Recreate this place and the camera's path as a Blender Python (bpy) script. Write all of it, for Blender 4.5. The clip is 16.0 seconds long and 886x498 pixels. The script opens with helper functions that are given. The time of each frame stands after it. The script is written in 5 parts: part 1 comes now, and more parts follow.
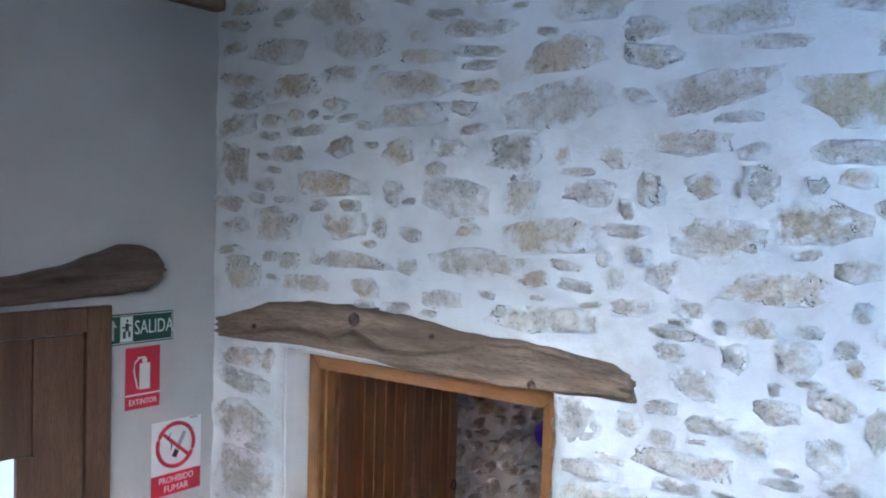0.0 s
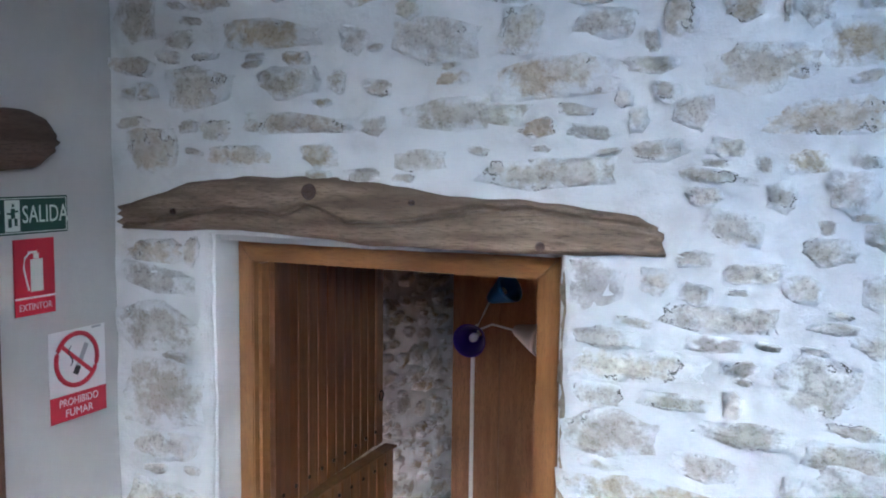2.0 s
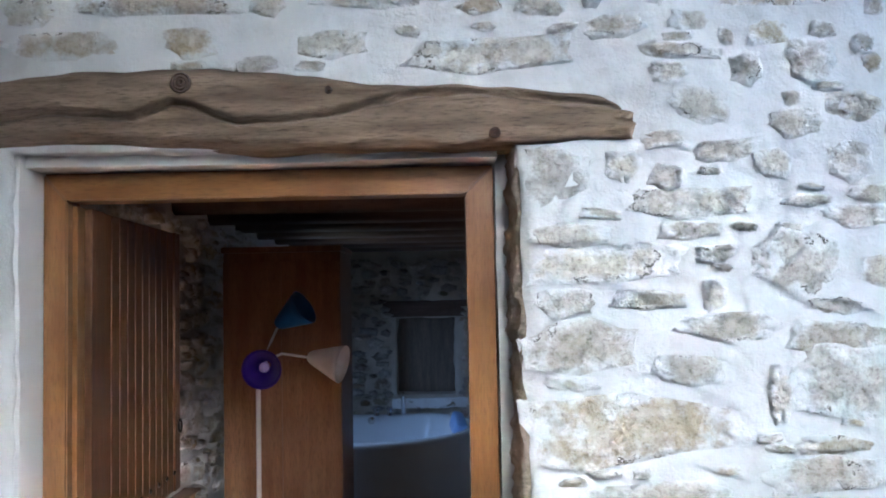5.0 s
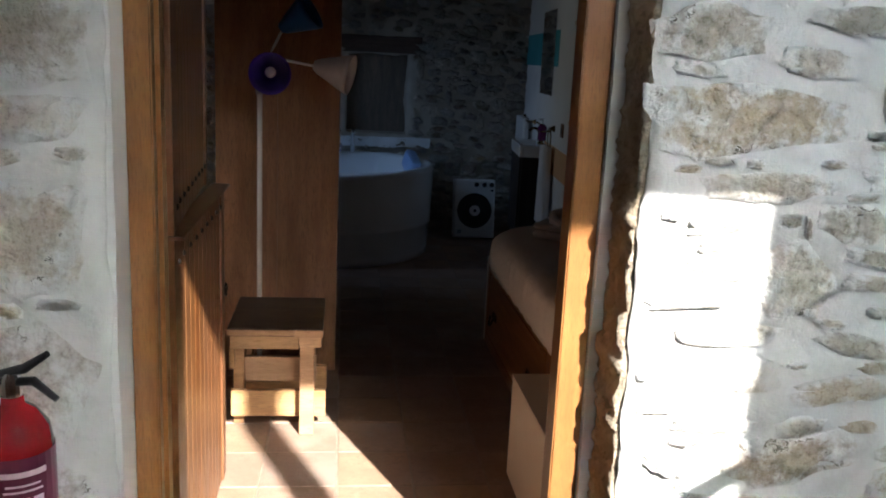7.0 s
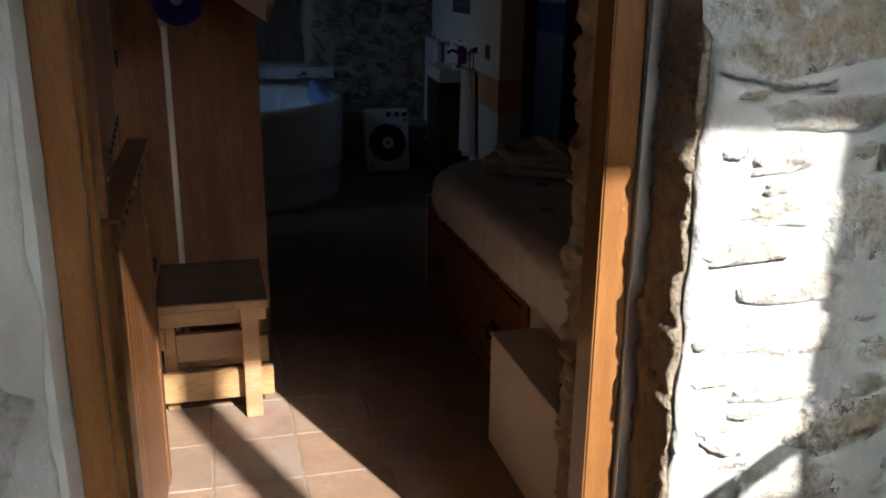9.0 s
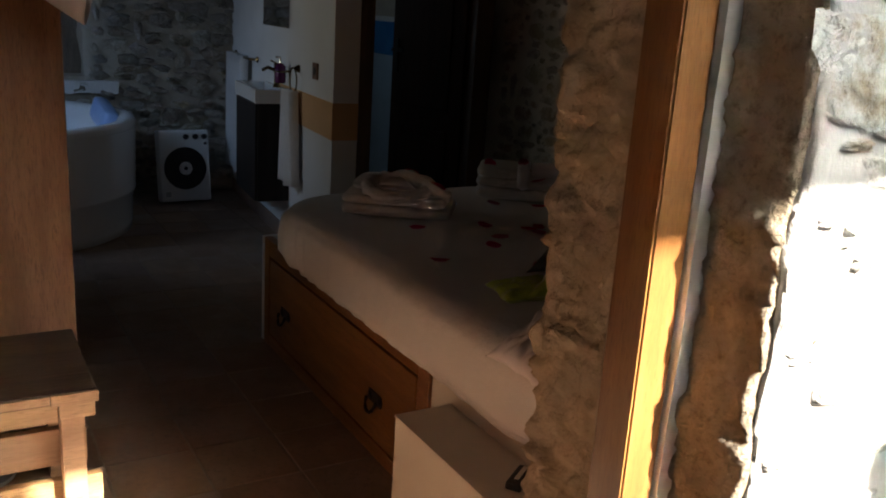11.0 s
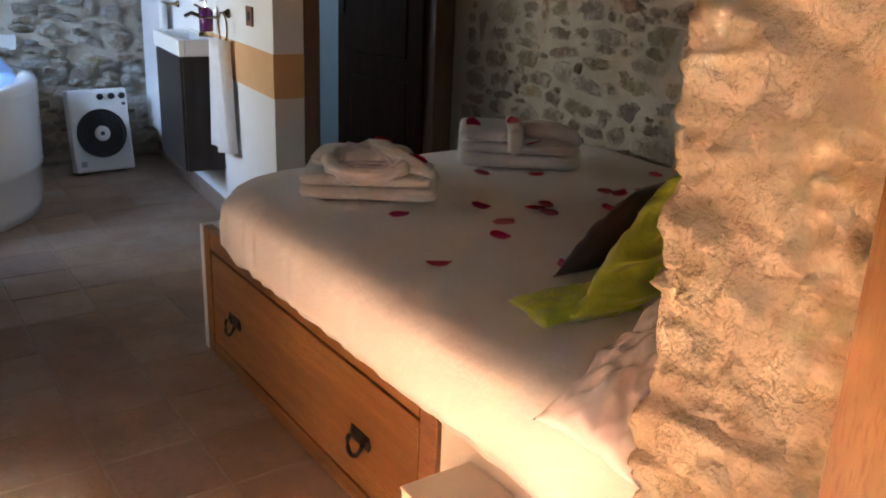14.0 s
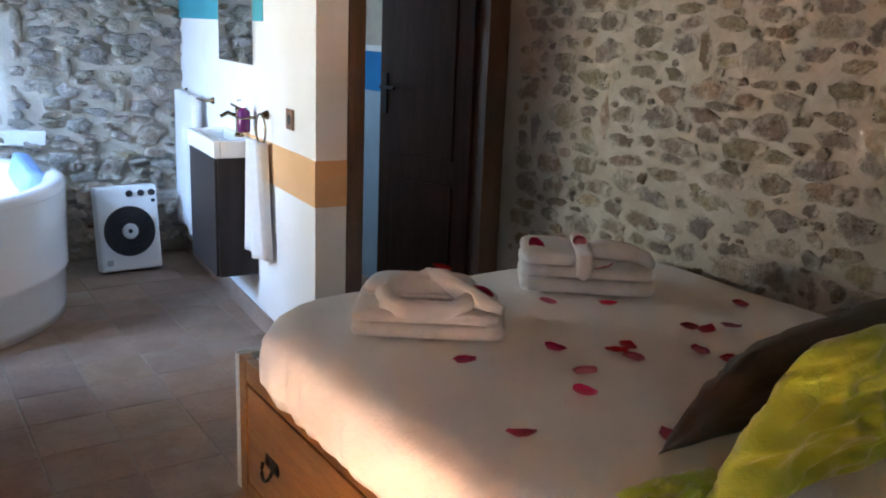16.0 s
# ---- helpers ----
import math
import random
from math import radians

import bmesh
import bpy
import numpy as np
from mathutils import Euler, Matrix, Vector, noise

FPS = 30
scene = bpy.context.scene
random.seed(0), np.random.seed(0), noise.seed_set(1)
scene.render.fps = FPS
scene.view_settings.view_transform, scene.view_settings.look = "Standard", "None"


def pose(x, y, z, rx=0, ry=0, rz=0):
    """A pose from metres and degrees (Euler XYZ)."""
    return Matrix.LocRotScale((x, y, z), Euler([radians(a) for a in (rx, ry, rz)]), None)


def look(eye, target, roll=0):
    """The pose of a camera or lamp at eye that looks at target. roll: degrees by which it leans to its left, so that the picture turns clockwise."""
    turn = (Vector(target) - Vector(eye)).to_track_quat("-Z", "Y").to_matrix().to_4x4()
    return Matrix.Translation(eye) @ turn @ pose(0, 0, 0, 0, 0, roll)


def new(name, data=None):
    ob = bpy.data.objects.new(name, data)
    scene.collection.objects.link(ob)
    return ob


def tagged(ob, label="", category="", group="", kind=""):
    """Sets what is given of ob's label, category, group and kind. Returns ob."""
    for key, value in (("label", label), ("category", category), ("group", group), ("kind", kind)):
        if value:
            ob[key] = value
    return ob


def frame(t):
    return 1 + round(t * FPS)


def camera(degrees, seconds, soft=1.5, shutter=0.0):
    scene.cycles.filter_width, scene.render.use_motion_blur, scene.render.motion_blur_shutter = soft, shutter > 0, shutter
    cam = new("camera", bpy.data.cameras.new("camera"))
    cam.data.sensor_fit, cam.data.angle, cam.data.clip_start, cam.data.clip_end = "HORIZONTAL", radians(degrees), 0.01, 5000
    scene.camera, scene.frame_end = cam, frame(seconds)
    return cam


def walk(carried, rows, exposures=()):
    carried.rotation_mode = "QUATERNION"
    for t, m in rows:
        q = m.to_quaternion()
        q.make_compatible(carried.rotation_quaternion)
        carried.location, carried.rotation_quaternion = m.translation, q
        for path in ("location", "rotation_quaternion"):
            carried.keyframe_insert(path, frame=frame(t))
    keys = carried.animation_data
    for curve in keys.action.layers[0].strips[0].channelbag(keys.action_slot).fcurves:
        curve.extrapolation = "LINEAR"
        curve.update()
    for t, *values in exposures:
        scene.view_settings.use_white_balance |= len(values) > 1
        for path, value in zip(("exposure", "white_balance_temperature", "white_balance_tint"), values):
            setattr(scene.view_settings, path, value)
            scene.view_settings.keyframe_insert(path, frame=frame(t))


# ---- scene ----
cam = camera(54.0, 16.0, 1.9)
PATH = [
    (0, (0.584, 0.406, 2.66), (-0.586, 2.026, 2.575), 1.6),
    (0.5, (0.396, 0.455, 2.635), (-0.594, 2.182, 2.445), 0.0),
    (1, (0.28, 0.529, 2.555), (-0.635, 2.299, 2.383), 2.3),
    (1.5, (0.123, 0.49, 2.421), (-0.723, 2.295, 2.252), -1.7),
    (2, (-0.035, 0.475, 2.36), (-0.832, 2.3, 2.167), 0.7),
    (2.5, (-0.166, 0.556, 2.24), (-0.887, 2.419, 2.136), 1.9),
    (3, (-0.255, 0.608, 2.199), (-0.893, 2.502, 2.144), -0.3),
    (3.2, (-0.316, 0.595, 2.158), (-0.9, 2.508, 2.123), -1.6),
    (5.3, (-0.94, 0.722, 1.723), (-0.847, 2.716, 1.839), -1.1),
    (5.5, (-1.011, 0.721, 1.694), (-0.861, 2.712, 1.81), -0.9),
    (6, (-1.13, 0.744, 1.647), (-0.928, 2.732, 1.577), 2.8),
    (6.5, (-1.225, 0.809, 1.61), (-1.007, 2.784, 1.382), 1.6),
    (7, (-1.357, 0.811, 1.563), (-1.118, 2.75, 1.136), 2.7),
    (7.5, (-1.445, 0.745, 1.552), (-1.146, 2.652, 1.025), 3.8),
    (8, (-1.462, 0.862, 1.519), (-1.065, 2.715, 0.877), 3.4),
    (8.5, (-1.452, 1.073, 1.532), (-1.024, 2.92, 0.895), 2.2),
    (9, (-1.556, 1.276, 1.539), (-1.064, 3.124, 0.953), 0.7),
    (9.5, (-1.669, 1.458, 1.548), (-0.957, 3.238, 0.979), 0.2),
    (10, (-1.692, 1.63, 1.536), (-0.873, 3.364, 0.968), 2.1),
    (10.2, (-1.739, 1.69, 1.524), (-0.891, 3.416, 0.977), 2.9),
    (12.5, (-1.686, 2.311, 1.482), (-0.523, 3.817, 0.864), 1.7),
    (13, (-1.649, 2.393, 1.478), (-0.562, 3.928, 0.799), 1.8),
    (13.5, (-1.554, 2.509, 1.469), (-0.457, 4.041, 0.798), 2.3),
    (14, (-1.523, 2.586, 1.461), (-0.431, 4.13, 0.808), 2.3),
    (14.5, (-1.514, 2.645, 1.46), (-0.437, 4.208, 0.831), 1.1),
    (15, (-1.475, 2.757, 1.459), (-0.386, 4.3, 0.801), 1.6),
    (15.5, (-1.46, 2.87, 1.513), (-0.393, 4.466, 0.953), 1.4),
    (16, (-1.453, 2.936, 1.547), (-0.375, 4.547, 1.055), 2.3),
]
# seconds, stops, kelvin, tint
EXPOSURES = [(0.0, 3.3, 5150, 14), (0.8, 3.0, 5100, 14), (3.0, 3.1, 5300, 14), (5.5, 3.15, 5600, 12), (6.5, 2.75, 5900, 10), (7.5, 1.55, 6000, 10), (8.5, 1.15, 6000, 10), (10.2, 1.5, 6400, 10),
             (12.3, 5.15, 7000, 13), (14.5, 5.9, 6500, 12), (15.3, 6.25, 6350, 12), (16.0, 6.55, 6100, 11)]
walk(cam, [(t, look(eye, target, roll)) for t, eye, target, roll in PATH], EXPOSURES)

# ---- world, sun, window and fill light ----
SUN = Vector((-0.393, 1.0, -0.705)).normalized()
world = bpy.data.worlds.new("sky")
scene.world = world
world.use_nodes = True
sky = world.node_tree.nodes.new("ShaderNodeTexSky")
sky.sky_type, sky.sun_disc = "NISHITA", False
sky.sun_elevation = math.asin(-SUN.z)
sky.sun_rotation = math.atan2(-SUN.x, -SUN.y)
world.node_tree.links.new(sky.outputs[0], world.node_tree.nodes["Background"].inputs[0])
world.node_tree.nodes["Background"].inputs[1].default_value = 0.05

sun = new("sun", bpy.data.lights.new("sun", "SUN"))
sun.data.energy, sun.data.angle, sun.data.color = 5.0, radians(0.6), (1.0, 0.93, 0.82)
sun.matrix_world = look((0, 0, 0), SUN)


def area_lamp(name, place, toward, width, height, watts, colour, spread=180):
    lamp = new(name, bpy.data.lights.new(name, "AREA"))
    lamp.data.shape, lamp.data.size, lamp.data.size_y = "RECTANGLE", width, height
    lamp.data.energy, lamp.data.color, lamp.data.spread = watts, colour, radians(spread)
    lamp.matrix_world = look(place, Vector(place) + Vector(toward))
    return lamp


area_lamp("daylight_stair_window", (0.2, -0.46, 3.09), (0, 1, -0.3), 1.35, 0.8, 0.06, (0.60, 0.79, 1.0))
# added fill lamp, placed to brighten the right of the stone wall
area_lamp("daylight_landing_window", (2.3, -0.46, 2.9), (-0.05, 1, 0.22), 0.95, 0.95, 8.0, (0.46, 0.70, 1.0), 112)
area_lamp("daylight_tub_window", (-2.2, 7.2, 1.62), (0.8, 0.48, -0.62), 0.7, 0.6, 0.44, (0.40, 0.62, 1.0), 94)
area_lamp("sunlit_garden_tub_window", (-2.2, 7.2, 1.16), (1, -0.25, 0.30), 0.7, 0.3, 0.20, (1.0, 0.97, 0.80), 110)
# added fill lamp inside the bathroom, with no window behind it
area_lamp("daylight_bath_window", (1.0, 7.4, 1.6), (-1, 0, 0), 0.4, 0.4, 0.12, (0.6, 0.8, 1.0))

# ---- materials ----


def ramp_mix(nt, fac, a, b):
    m = nt.nodes.new("ShaderNodeMix")
    m.data_type = "RGBA"
    nt.links.new(fac, m.inputs[0])
    for socket, value in ((m.inputs[6], a), (m.inputs[7], b)):
        if isinstance(value, tuple):
            socket.default_value = (*value, 1)
        else:
            nt.links.new(value, socket)
    return m.outputs[2]


def noise_node(nt, vec, scale, detail=5, rough=0.55, low=0.35, high=0.65):
    n = nt.nodes.new("ShaderNodeTexNoise")
    n.inputs["Scale"].default_value, n.inputs["Detail"].default_value, n.inputs["Roughness"].default_value = scale, detail, rough
    nt.links.new(vec, n.inputs["Vector"])
    r = nt.nodes.new("ShaderNodeMapRange")
    r.inputs[1].default_value, r.inputs[2].default_value = low, high
    nt.links.new(n.outputs[0], r.inputs[0])
    return r.outputs[0]


def surface(name, c1, c2, scale=6.0, stretch=(1, 1, 1), rough=0.6, bump=0.3, bump_scale=60.0, fine=None, stain=None, stain_scale=1.3,
            stain_low=0.52, stain_high=0.7, vary=0.0, metal=0.0, depth=0.01, coat=0.0, sheen=0.0, wash=None, reach=0.34, specular=0.5, lump=0.0):
    """Two colours in clouds of one size, a fine grain on top, stains of a larger size, a fine relief; vary: how far single pieces differ in tone."""
    m = bpy.data.materials.new(name)
    m.use_nodes = True
    nt = m.node_tree
    bsdf = nt.nodes["Principled BSDF"]
    geo = nt.nodes.new("ShaderNodeNewGeometry")
    mapping = nt.nodes.new("ShaderNodeMapping")
    mapping.inputs["Scale"].default_value = stretch
    vec = geo.outputs["Position"]
    if vary:
        info = nt.nodes.new("ShaderNodeObjectInfo")
        add = nt.nodes.new("ShaderNodeVectorMath")
        add.operation = "MULTIPLY_ADD"
        nt.links.new(info.outputs["Random"], add.inputs[0])
        add.inputs[1].default_value = (37, 61, 23)
        nt.links.new(vec, add.inputs[2])
        vec = add.outputs[0]
    nt.links.new(vec, mapping.inputs["Vector"])
    vec = mapping.outputs[0]
    colour = ramp_mix(nt, noise_node(nt, vec, scale, 6), c1, c2)
    if fine:
        colour = ramp_mix(nt, noise_node(nt, vec, scale * 9, 4, 0.7, 0.5, 0.72), colour, fine)
    if stain:
        colour = ramp_mix(nt, noise_node(nt, vec, stain_scale, 7, 0.6, stain_low, stain_high), colour, stain)
    if vary:
        hsv = nt.nodes.new("ShaderNodeHueSaturation")
        for k, (lo, hi), prime in (("Value", (1 - vary, 1 + vary), 1.0), ("Saturation", (1 - 1.5 * vary, 1 + 1.2 * vary), 7.13), ("Hue", (0.5 - 0.1 * vary, 0.5 + 0.08 * vary), 3.71)):
            mul = nt.nodes.new("ShaderNodeMath")
            mul.operation = "MULTIPLY"
            mul.inputs[1].default_value = prime
            nt.links.new(info.outputs["Random"], mul.inputs[0])
            fract = nt.nodes.new("ShaderNodeMath")
            fract.operation = "FRACT"
            nt.links.new(mul.outputs[0], fract.inputs[0])
            r = nt.nodes.new("ShaderNodeMapRange")
            r.inputs[3].default_value, r.inputs[4].default_value = lo, hi
            nt.links.new(fract.outputs[0], r.inputs[0])
            nt.links.new(r.outputs[0], hsv.inputs[k])
        nt.links.new(colour, hsv.inputs["Color"])
        colour = hsv.outputs[0]
    if wash:
        # mortar smeared over the rim of a stone
        coord = nt.nodes.new("ShaderNodeTexCoord")
        flat = nt.nodes.new("ShaderNodeVectorMath")
        flat.operation = "MULTIPLY"
        flat.inputs[1].default_value = (1, 0, 1)
        nt.links.new(coord.outputs["Object"], flat.inputs[0])
        square = nt.nodes.new("ShaderNodeVectorMath")
        square.operation = "MULTIPLY"
        nt.links.new(flat.outputs[0], square.inputs[0])
        nt.links.new(flat.outputs[0], square.inputs[1])
        fourth = nt.nodes.new("ShaderNodeVectorMath")
        fourth.operation = "LENGTH"
        nt.links.new(square.outputs[0], fourth.inputs[0])
        length = nt.nodes.new("ShaderNodeMath")
        length.operation = "SQRT"
        nt.links.new(fourth.outputs["Value"], length.inputs[0])
        total = nt.nodes.new("ShaderNodeMath")
        total.operation = "MULTIPLY_ADD"
        total.inputs[1].default_value = 0.62
        nt.links.new(noise_node(nt, vec, 15, 7, 0.68, 0.25, 0.75), total.inputs[0])
        nt.links.new(length.outputs[0], total.inputs[2])
        edge = nt.nodes.new("ShaderNodeMapRange")
        edge.interpolation_type = "SMOOTHSTEP"
        edge.inputs[1].default_value, edge.inputs[2].default_value = reach + 0.08, reach + 0.38
        nt.links.new(total.outputs[0], edge.inputs[0])
        colour = ramp_mix(nt, edge.outputs[0], colour, wash)
        # crevice shade painted as dark strokes here and there along the rim
        band = nt.nodes.new("ShaderNodeMath")
        band.operation = "COMPARE"
        band.inputs[1].default_value, band.inputs[2].default_value = reach + 0.27, 0.020
        nt.links.new(total.outputs[0], band.inputs[0])
        gap = nt.nodes.new("ShaderNodeMath")
        gap.operation = "MULTIPLY"
        nt.links.new(band.outputs[0], gap.inputs[0])
        nt.links.new(noise_node(nt, vec, 9, 4, 0.6, 0.57, 0.62), gap.inputs[1])
        colour = ramp_mix(nt, gap.outputs[0], colour, tuple(c * 0.4 for c in c2))
    nt.links.new(colour, bsdf.inputs["Base Color"])
    bsdf.inputs["Roughness"].default_value, bsdf.inputs["Metallic"].default_value = rough, metal
    bsdf.inputs["Specular IOR Level"].default_value = specular
    bsdf.inputs["Coat Weight"].default_value = coat
    bsdf.inputs["Sheen Weight"].default_value = sheen
    if bump:
        b = nt.nodes.new("ShaderNodeBump")
        b.inputs["Strength"].default_value, b.inputs["Distance"].default_value = bump, depth
        nt.links.new(noise_node(nt, vec, bump_scale, 6, 0.65, 0.2, 0.8), b.inputs["Height"])
        if lump:
            broad = nt.nodes.new("ShaderNodeBump")
            broad.inputs["Strength"].default_value, broad.inputs["Distance"].default_value = 1.0, lump
            nt.links.new(noise_node(nt, vec, 13, 4, 0.5, 0.25, 0.75), broad.inputs["Height"])
            nt.links.new(broad.outputs[0], b.inputs["Normal"])
        nt.links.new(b.outputs[0], bsdf.inputs["Normal"])
    return m


def glass(name, colour=(0.9, 0.95, 0.97)):
    m = bpy.data.materials.new(name)
    m.use_nodes = True
    b = m.node_tree.nodes["Principled BSDF"]
    b.inputs["Base Color"].default_value, b.inputs["Roughness"].default_value = (*colour, 1), 0.02
    b.inputs["Transmission Weight"].default_value = 1.0
    b.inputs["IOR"].default_value = 1.45
    return m


def emitter(name, colour, strength):
    m = bpy.data.materials.new(name)
    m.use_nodes = True
    b = m.node_tree.nodes["Principled BSDF"]
    b.inputs["Base Color"].default_value = (*colour, 1)
    b.inputs["Emission Color"].default_value, b.inputs["Emission Strength"].default_value = (*colour, 1), strength
    return m


MORTAR = surface("lime_mortar", (0.80, 0.79, 0.77), (0.71, 0.70, 0.68), 5, rough=0.9, bump=0.45, bump_scale=9, depth=0.022, stain=(0.60, 0.575, 0.54), stain_scale=5, stain_low=0.56, stain_high=0.78)
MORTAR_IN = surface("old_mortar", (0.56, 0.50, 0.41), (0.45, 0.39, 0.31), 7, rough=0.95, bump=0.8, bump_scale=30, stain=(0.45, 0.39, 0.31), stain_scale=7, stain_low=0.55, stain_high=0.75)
STONE = surface("limestone", (0.61, 0.56, 0.48), (0.48, 0.44, 0.375), 9, rough=0.92, bump=0.75, bump_scale=20, depth=0.018, fine=(0.32, 0.275, 0.22), stain=(0.70, 0.66, 0.60), stain_scale=11, stain_low=0.50, stain_high=0.66, vary=0.14, wash=(0.75, 0.74, 0.72), reach=0.37, lump=0.014)
STONE_OCHRE = surface("ochre_limestone", (0.60, 0.51, 0.36), (0.50, 0.43, 0.33), 9, rough=0.92, bump=0.75, bump_scale=20, depth=0.018, fine=(0.38, 0.29, 0.19), stain=(0.68, 0.63, 0.55), stain_scale=10, stain_low=0.52, stain_high=0.68, vary=0.12, wash=(0.75, 0.74, 0.72), reach=0.37, lump=0.014)
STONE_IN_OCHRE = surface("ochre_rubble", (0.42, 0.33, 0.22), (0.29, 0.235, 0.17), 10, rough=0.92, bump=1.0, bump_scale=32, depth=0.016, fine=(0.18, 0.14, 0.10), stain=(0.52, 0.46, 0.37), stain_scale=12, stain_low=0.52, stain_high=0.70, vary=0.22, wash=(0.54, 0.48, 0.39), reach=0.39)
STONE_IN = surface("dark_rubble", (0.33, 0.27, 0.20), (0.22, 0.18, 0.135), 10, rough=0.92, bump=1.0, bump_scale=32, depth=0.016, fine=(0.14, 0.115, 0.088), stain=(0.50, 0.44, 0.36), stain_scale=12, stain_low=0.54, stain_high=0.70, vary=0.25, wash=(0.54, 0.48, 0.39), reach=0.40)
# for unseen hall walls; dark only to swallow bounced sunlight
BOUNCE_CUT_RENDER = surface("bounce_cut_render", (0.16, 0.13, 0.10), (0.12, 0.098, 0.075), 5, rough=0.95, bump=0.5, bump_scale=25)
STONE_LUMPY = surface("pale_lumpy_rubble", (0.50, 0.45, 0.37), (0.36, 0.315, 0.255), 9, rough=0.92, bump=1.0, bump_scale=26, depth=0.025, fine=(0.25, 0.215, 0.17), stain=(0.62, 0.57, 0.49), stain_scale=9, stain_low=0.5, stain_high=0.66, vary=0.22)
JAMB_STONE = surface("jamb_stone", (0.69, 0.565, 0.39), (0.56, 0.45, 0.30), 7, rough=0.94, bump=0.9, bump_scale=48, depth=0.013, fine=(0.54, 0.43, 0.29), stain=(0.70, 0.59, 0.43), stain_scale=10, stain_low=0.5, stain_high=0.7)
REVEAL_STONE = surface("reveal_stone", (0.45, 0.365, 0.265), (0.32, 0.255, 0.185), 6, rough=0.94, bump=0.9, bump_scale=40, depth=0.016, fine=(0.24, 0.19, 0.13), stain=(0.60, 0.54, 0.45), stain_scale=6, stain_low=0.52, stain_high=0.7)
PLASTER = surface("white_plaster", (0.80, 0.79, 0.77), (0.76, 0.75, 0.73), 2.5, rough=0.85, bump=0.15, bump_scale=25, stain=(0.68, 0.67, 0.65), stain_scale=1.6, stain_low=0.6, stain_high=0.85)
# White plaster greyed here: the hall's dim left side is put into its colour.
HALL_PLASTER_DIM = surface("hall_plaster_dimmed", (0.56, 0.54, 0.515), (0.51, 0.49, 0.465), 2.5, rough=0.85, bump=0.2, bump_scale=25, stain=(0.45, 0.43, 0.405), stain_scale=1.6, stain_low=0.6, stain_high=0.85)
CREAM = surface("cream_plaster", (0.74, 0.67, 0.56), (0.70, 0.62, 0.51), 3, rough=0.8, bump=0.15, bump_scale=30)
ORANGE = surface("orange_paint", (0.72, 0.42, 0.20), (0.68, 0.39, 0.18), 4, rough=0.7, bump=0.1, bump_scale=30)
TEAL = surface("teal_paint", (0.07, 0.36, 0.42), (0.06, 0.32, 0.38), 4, rough=0.7, bump=0.1, bump_scale=30)


def wood(name, light, dark, grain, rough=0.45, vary=0.0, coat=0.0, fine=None, bump=0.25, specular=0.5):
    stretch = {"x": (0.12, 1, 1), "y": (1, 0.12, 1), "z": (1, 1, 0.12)}[grain]
    return surface(name, light, dark, 26, stretch, rough, bump, 90, fine=fine or tuple(c * 0.6 for c in dark), stain=tuple(c * 0.8 for c in dark), stain_scale=6, vary=vary, depth=0.004, coat=coat, specular=specular)


LINTEL_WOOD = wood("weathered_oak", (0.34, 0.245, 0.165), (0.185, 0.125, 0.08), "x", 0.8, bump=1.0, fine=(0.10, 0.068, 0.043))
BRANCH_WOOD = wood("dark_branch_wood", (0.15, 0.10, 0.07), (0.085, 0.055, 0.038), "y", 0.75, bump=0.8)
BEAM_END = wood("sawn_oak", (0.36, 0.25, 0.14), (0.22, 0.15, 0.09), "x", 0.75)
DARK_BEAM = wood("dark_ceiling_wood", (0.14, 0.085, 0.06), (0.085, 0.05, 0.034), "x", 0.6)
FRAME_Z = wood("varnished_frame_upright", (0.35, 0.158, 0.050), (0.255, 0.108, 0.034), "z", 0.35, coat=0.15, fine=(0.20, 0.082, 0.026), bump=0.12)
FRAME_X = wood("varnished_frame_head", (0.35, 0.158, 0.050), (0.255, 0.108, 0.034), "x", 0.35, coat=0.15, fine=(0.20, 0.082, 0.026), bump=0.12)
LEAF_WOOD = wood("varnished_boards", (0.22, 0.089, 0.029), (0.135, 0.051, 0.016), "z", 0.4, vary=0.04, coat=0.1)
EXIT_WOOD = wood("brown_door_wood", (0.17, 0.090, 0.045), (0.11, 0.055, 0.027), "z", 0.45)
PANEL_WOOD = wood("wardrobe_wood", (0.36, 0.175, 0.085), (0.25, 0.115, 0.055), "z", 0.4)
DRAWER_WOOD = wood("drawer_wood", (0.36, 0.16, 0.05), (0.25, 0.10, 0.03), "y", 0.38, vary=0.06)
STOOL_WOOD = wood("pale_stool_wood", (0.54, 0.325, 0.16), (0.40, 0.225, 0.105), "x", 0.55, vary=0.06)
STOOL_TOP = wood("dark_stool_top", (0.13, 0.075, 0.045), (0.08, 0.045, 0.028), "x", 0.5)
DOOR_DARK = wood("dark_door_wood", (0.050, 0.022, 0.013), (0.030, 0.013, 0.008), "z", 0.5, specular=0.15)
DOOR_TRIM = wood("dark_frame_wood", (0.15, 0.075, 0.04), (0.09, 0.045, 0.025), "z", 0.4)
TILE = surface("terracotta_tile", (0.38, 0.256, 0.178), (0.29, 0.19, 0.132), 5, rough=0.6, specular=0.2, bump=0.2, bump_scale=30, fine=(0.26, 0.18, 0.13), stain=(0.36, 0.27, 0.205), stain_scale=3, vary=0.07)
# for the unseen hall floor; dark only to hold back bounce from the sun patch
BOUNCE_CUT_TILE = surface("bounce_cut_tile", (0.11, 0.075, 0.055), (0.08, 0.055, 0.04), 5, rough=0.6, specular=0.2, bump=0.2, bump_scale=30, vary=0.07)
GROUT = surface("tile_grout", (0.35, 0.27, 0.20), (0.28, 0.21, 0.16), 20, rough=0.95, bump=0.3)
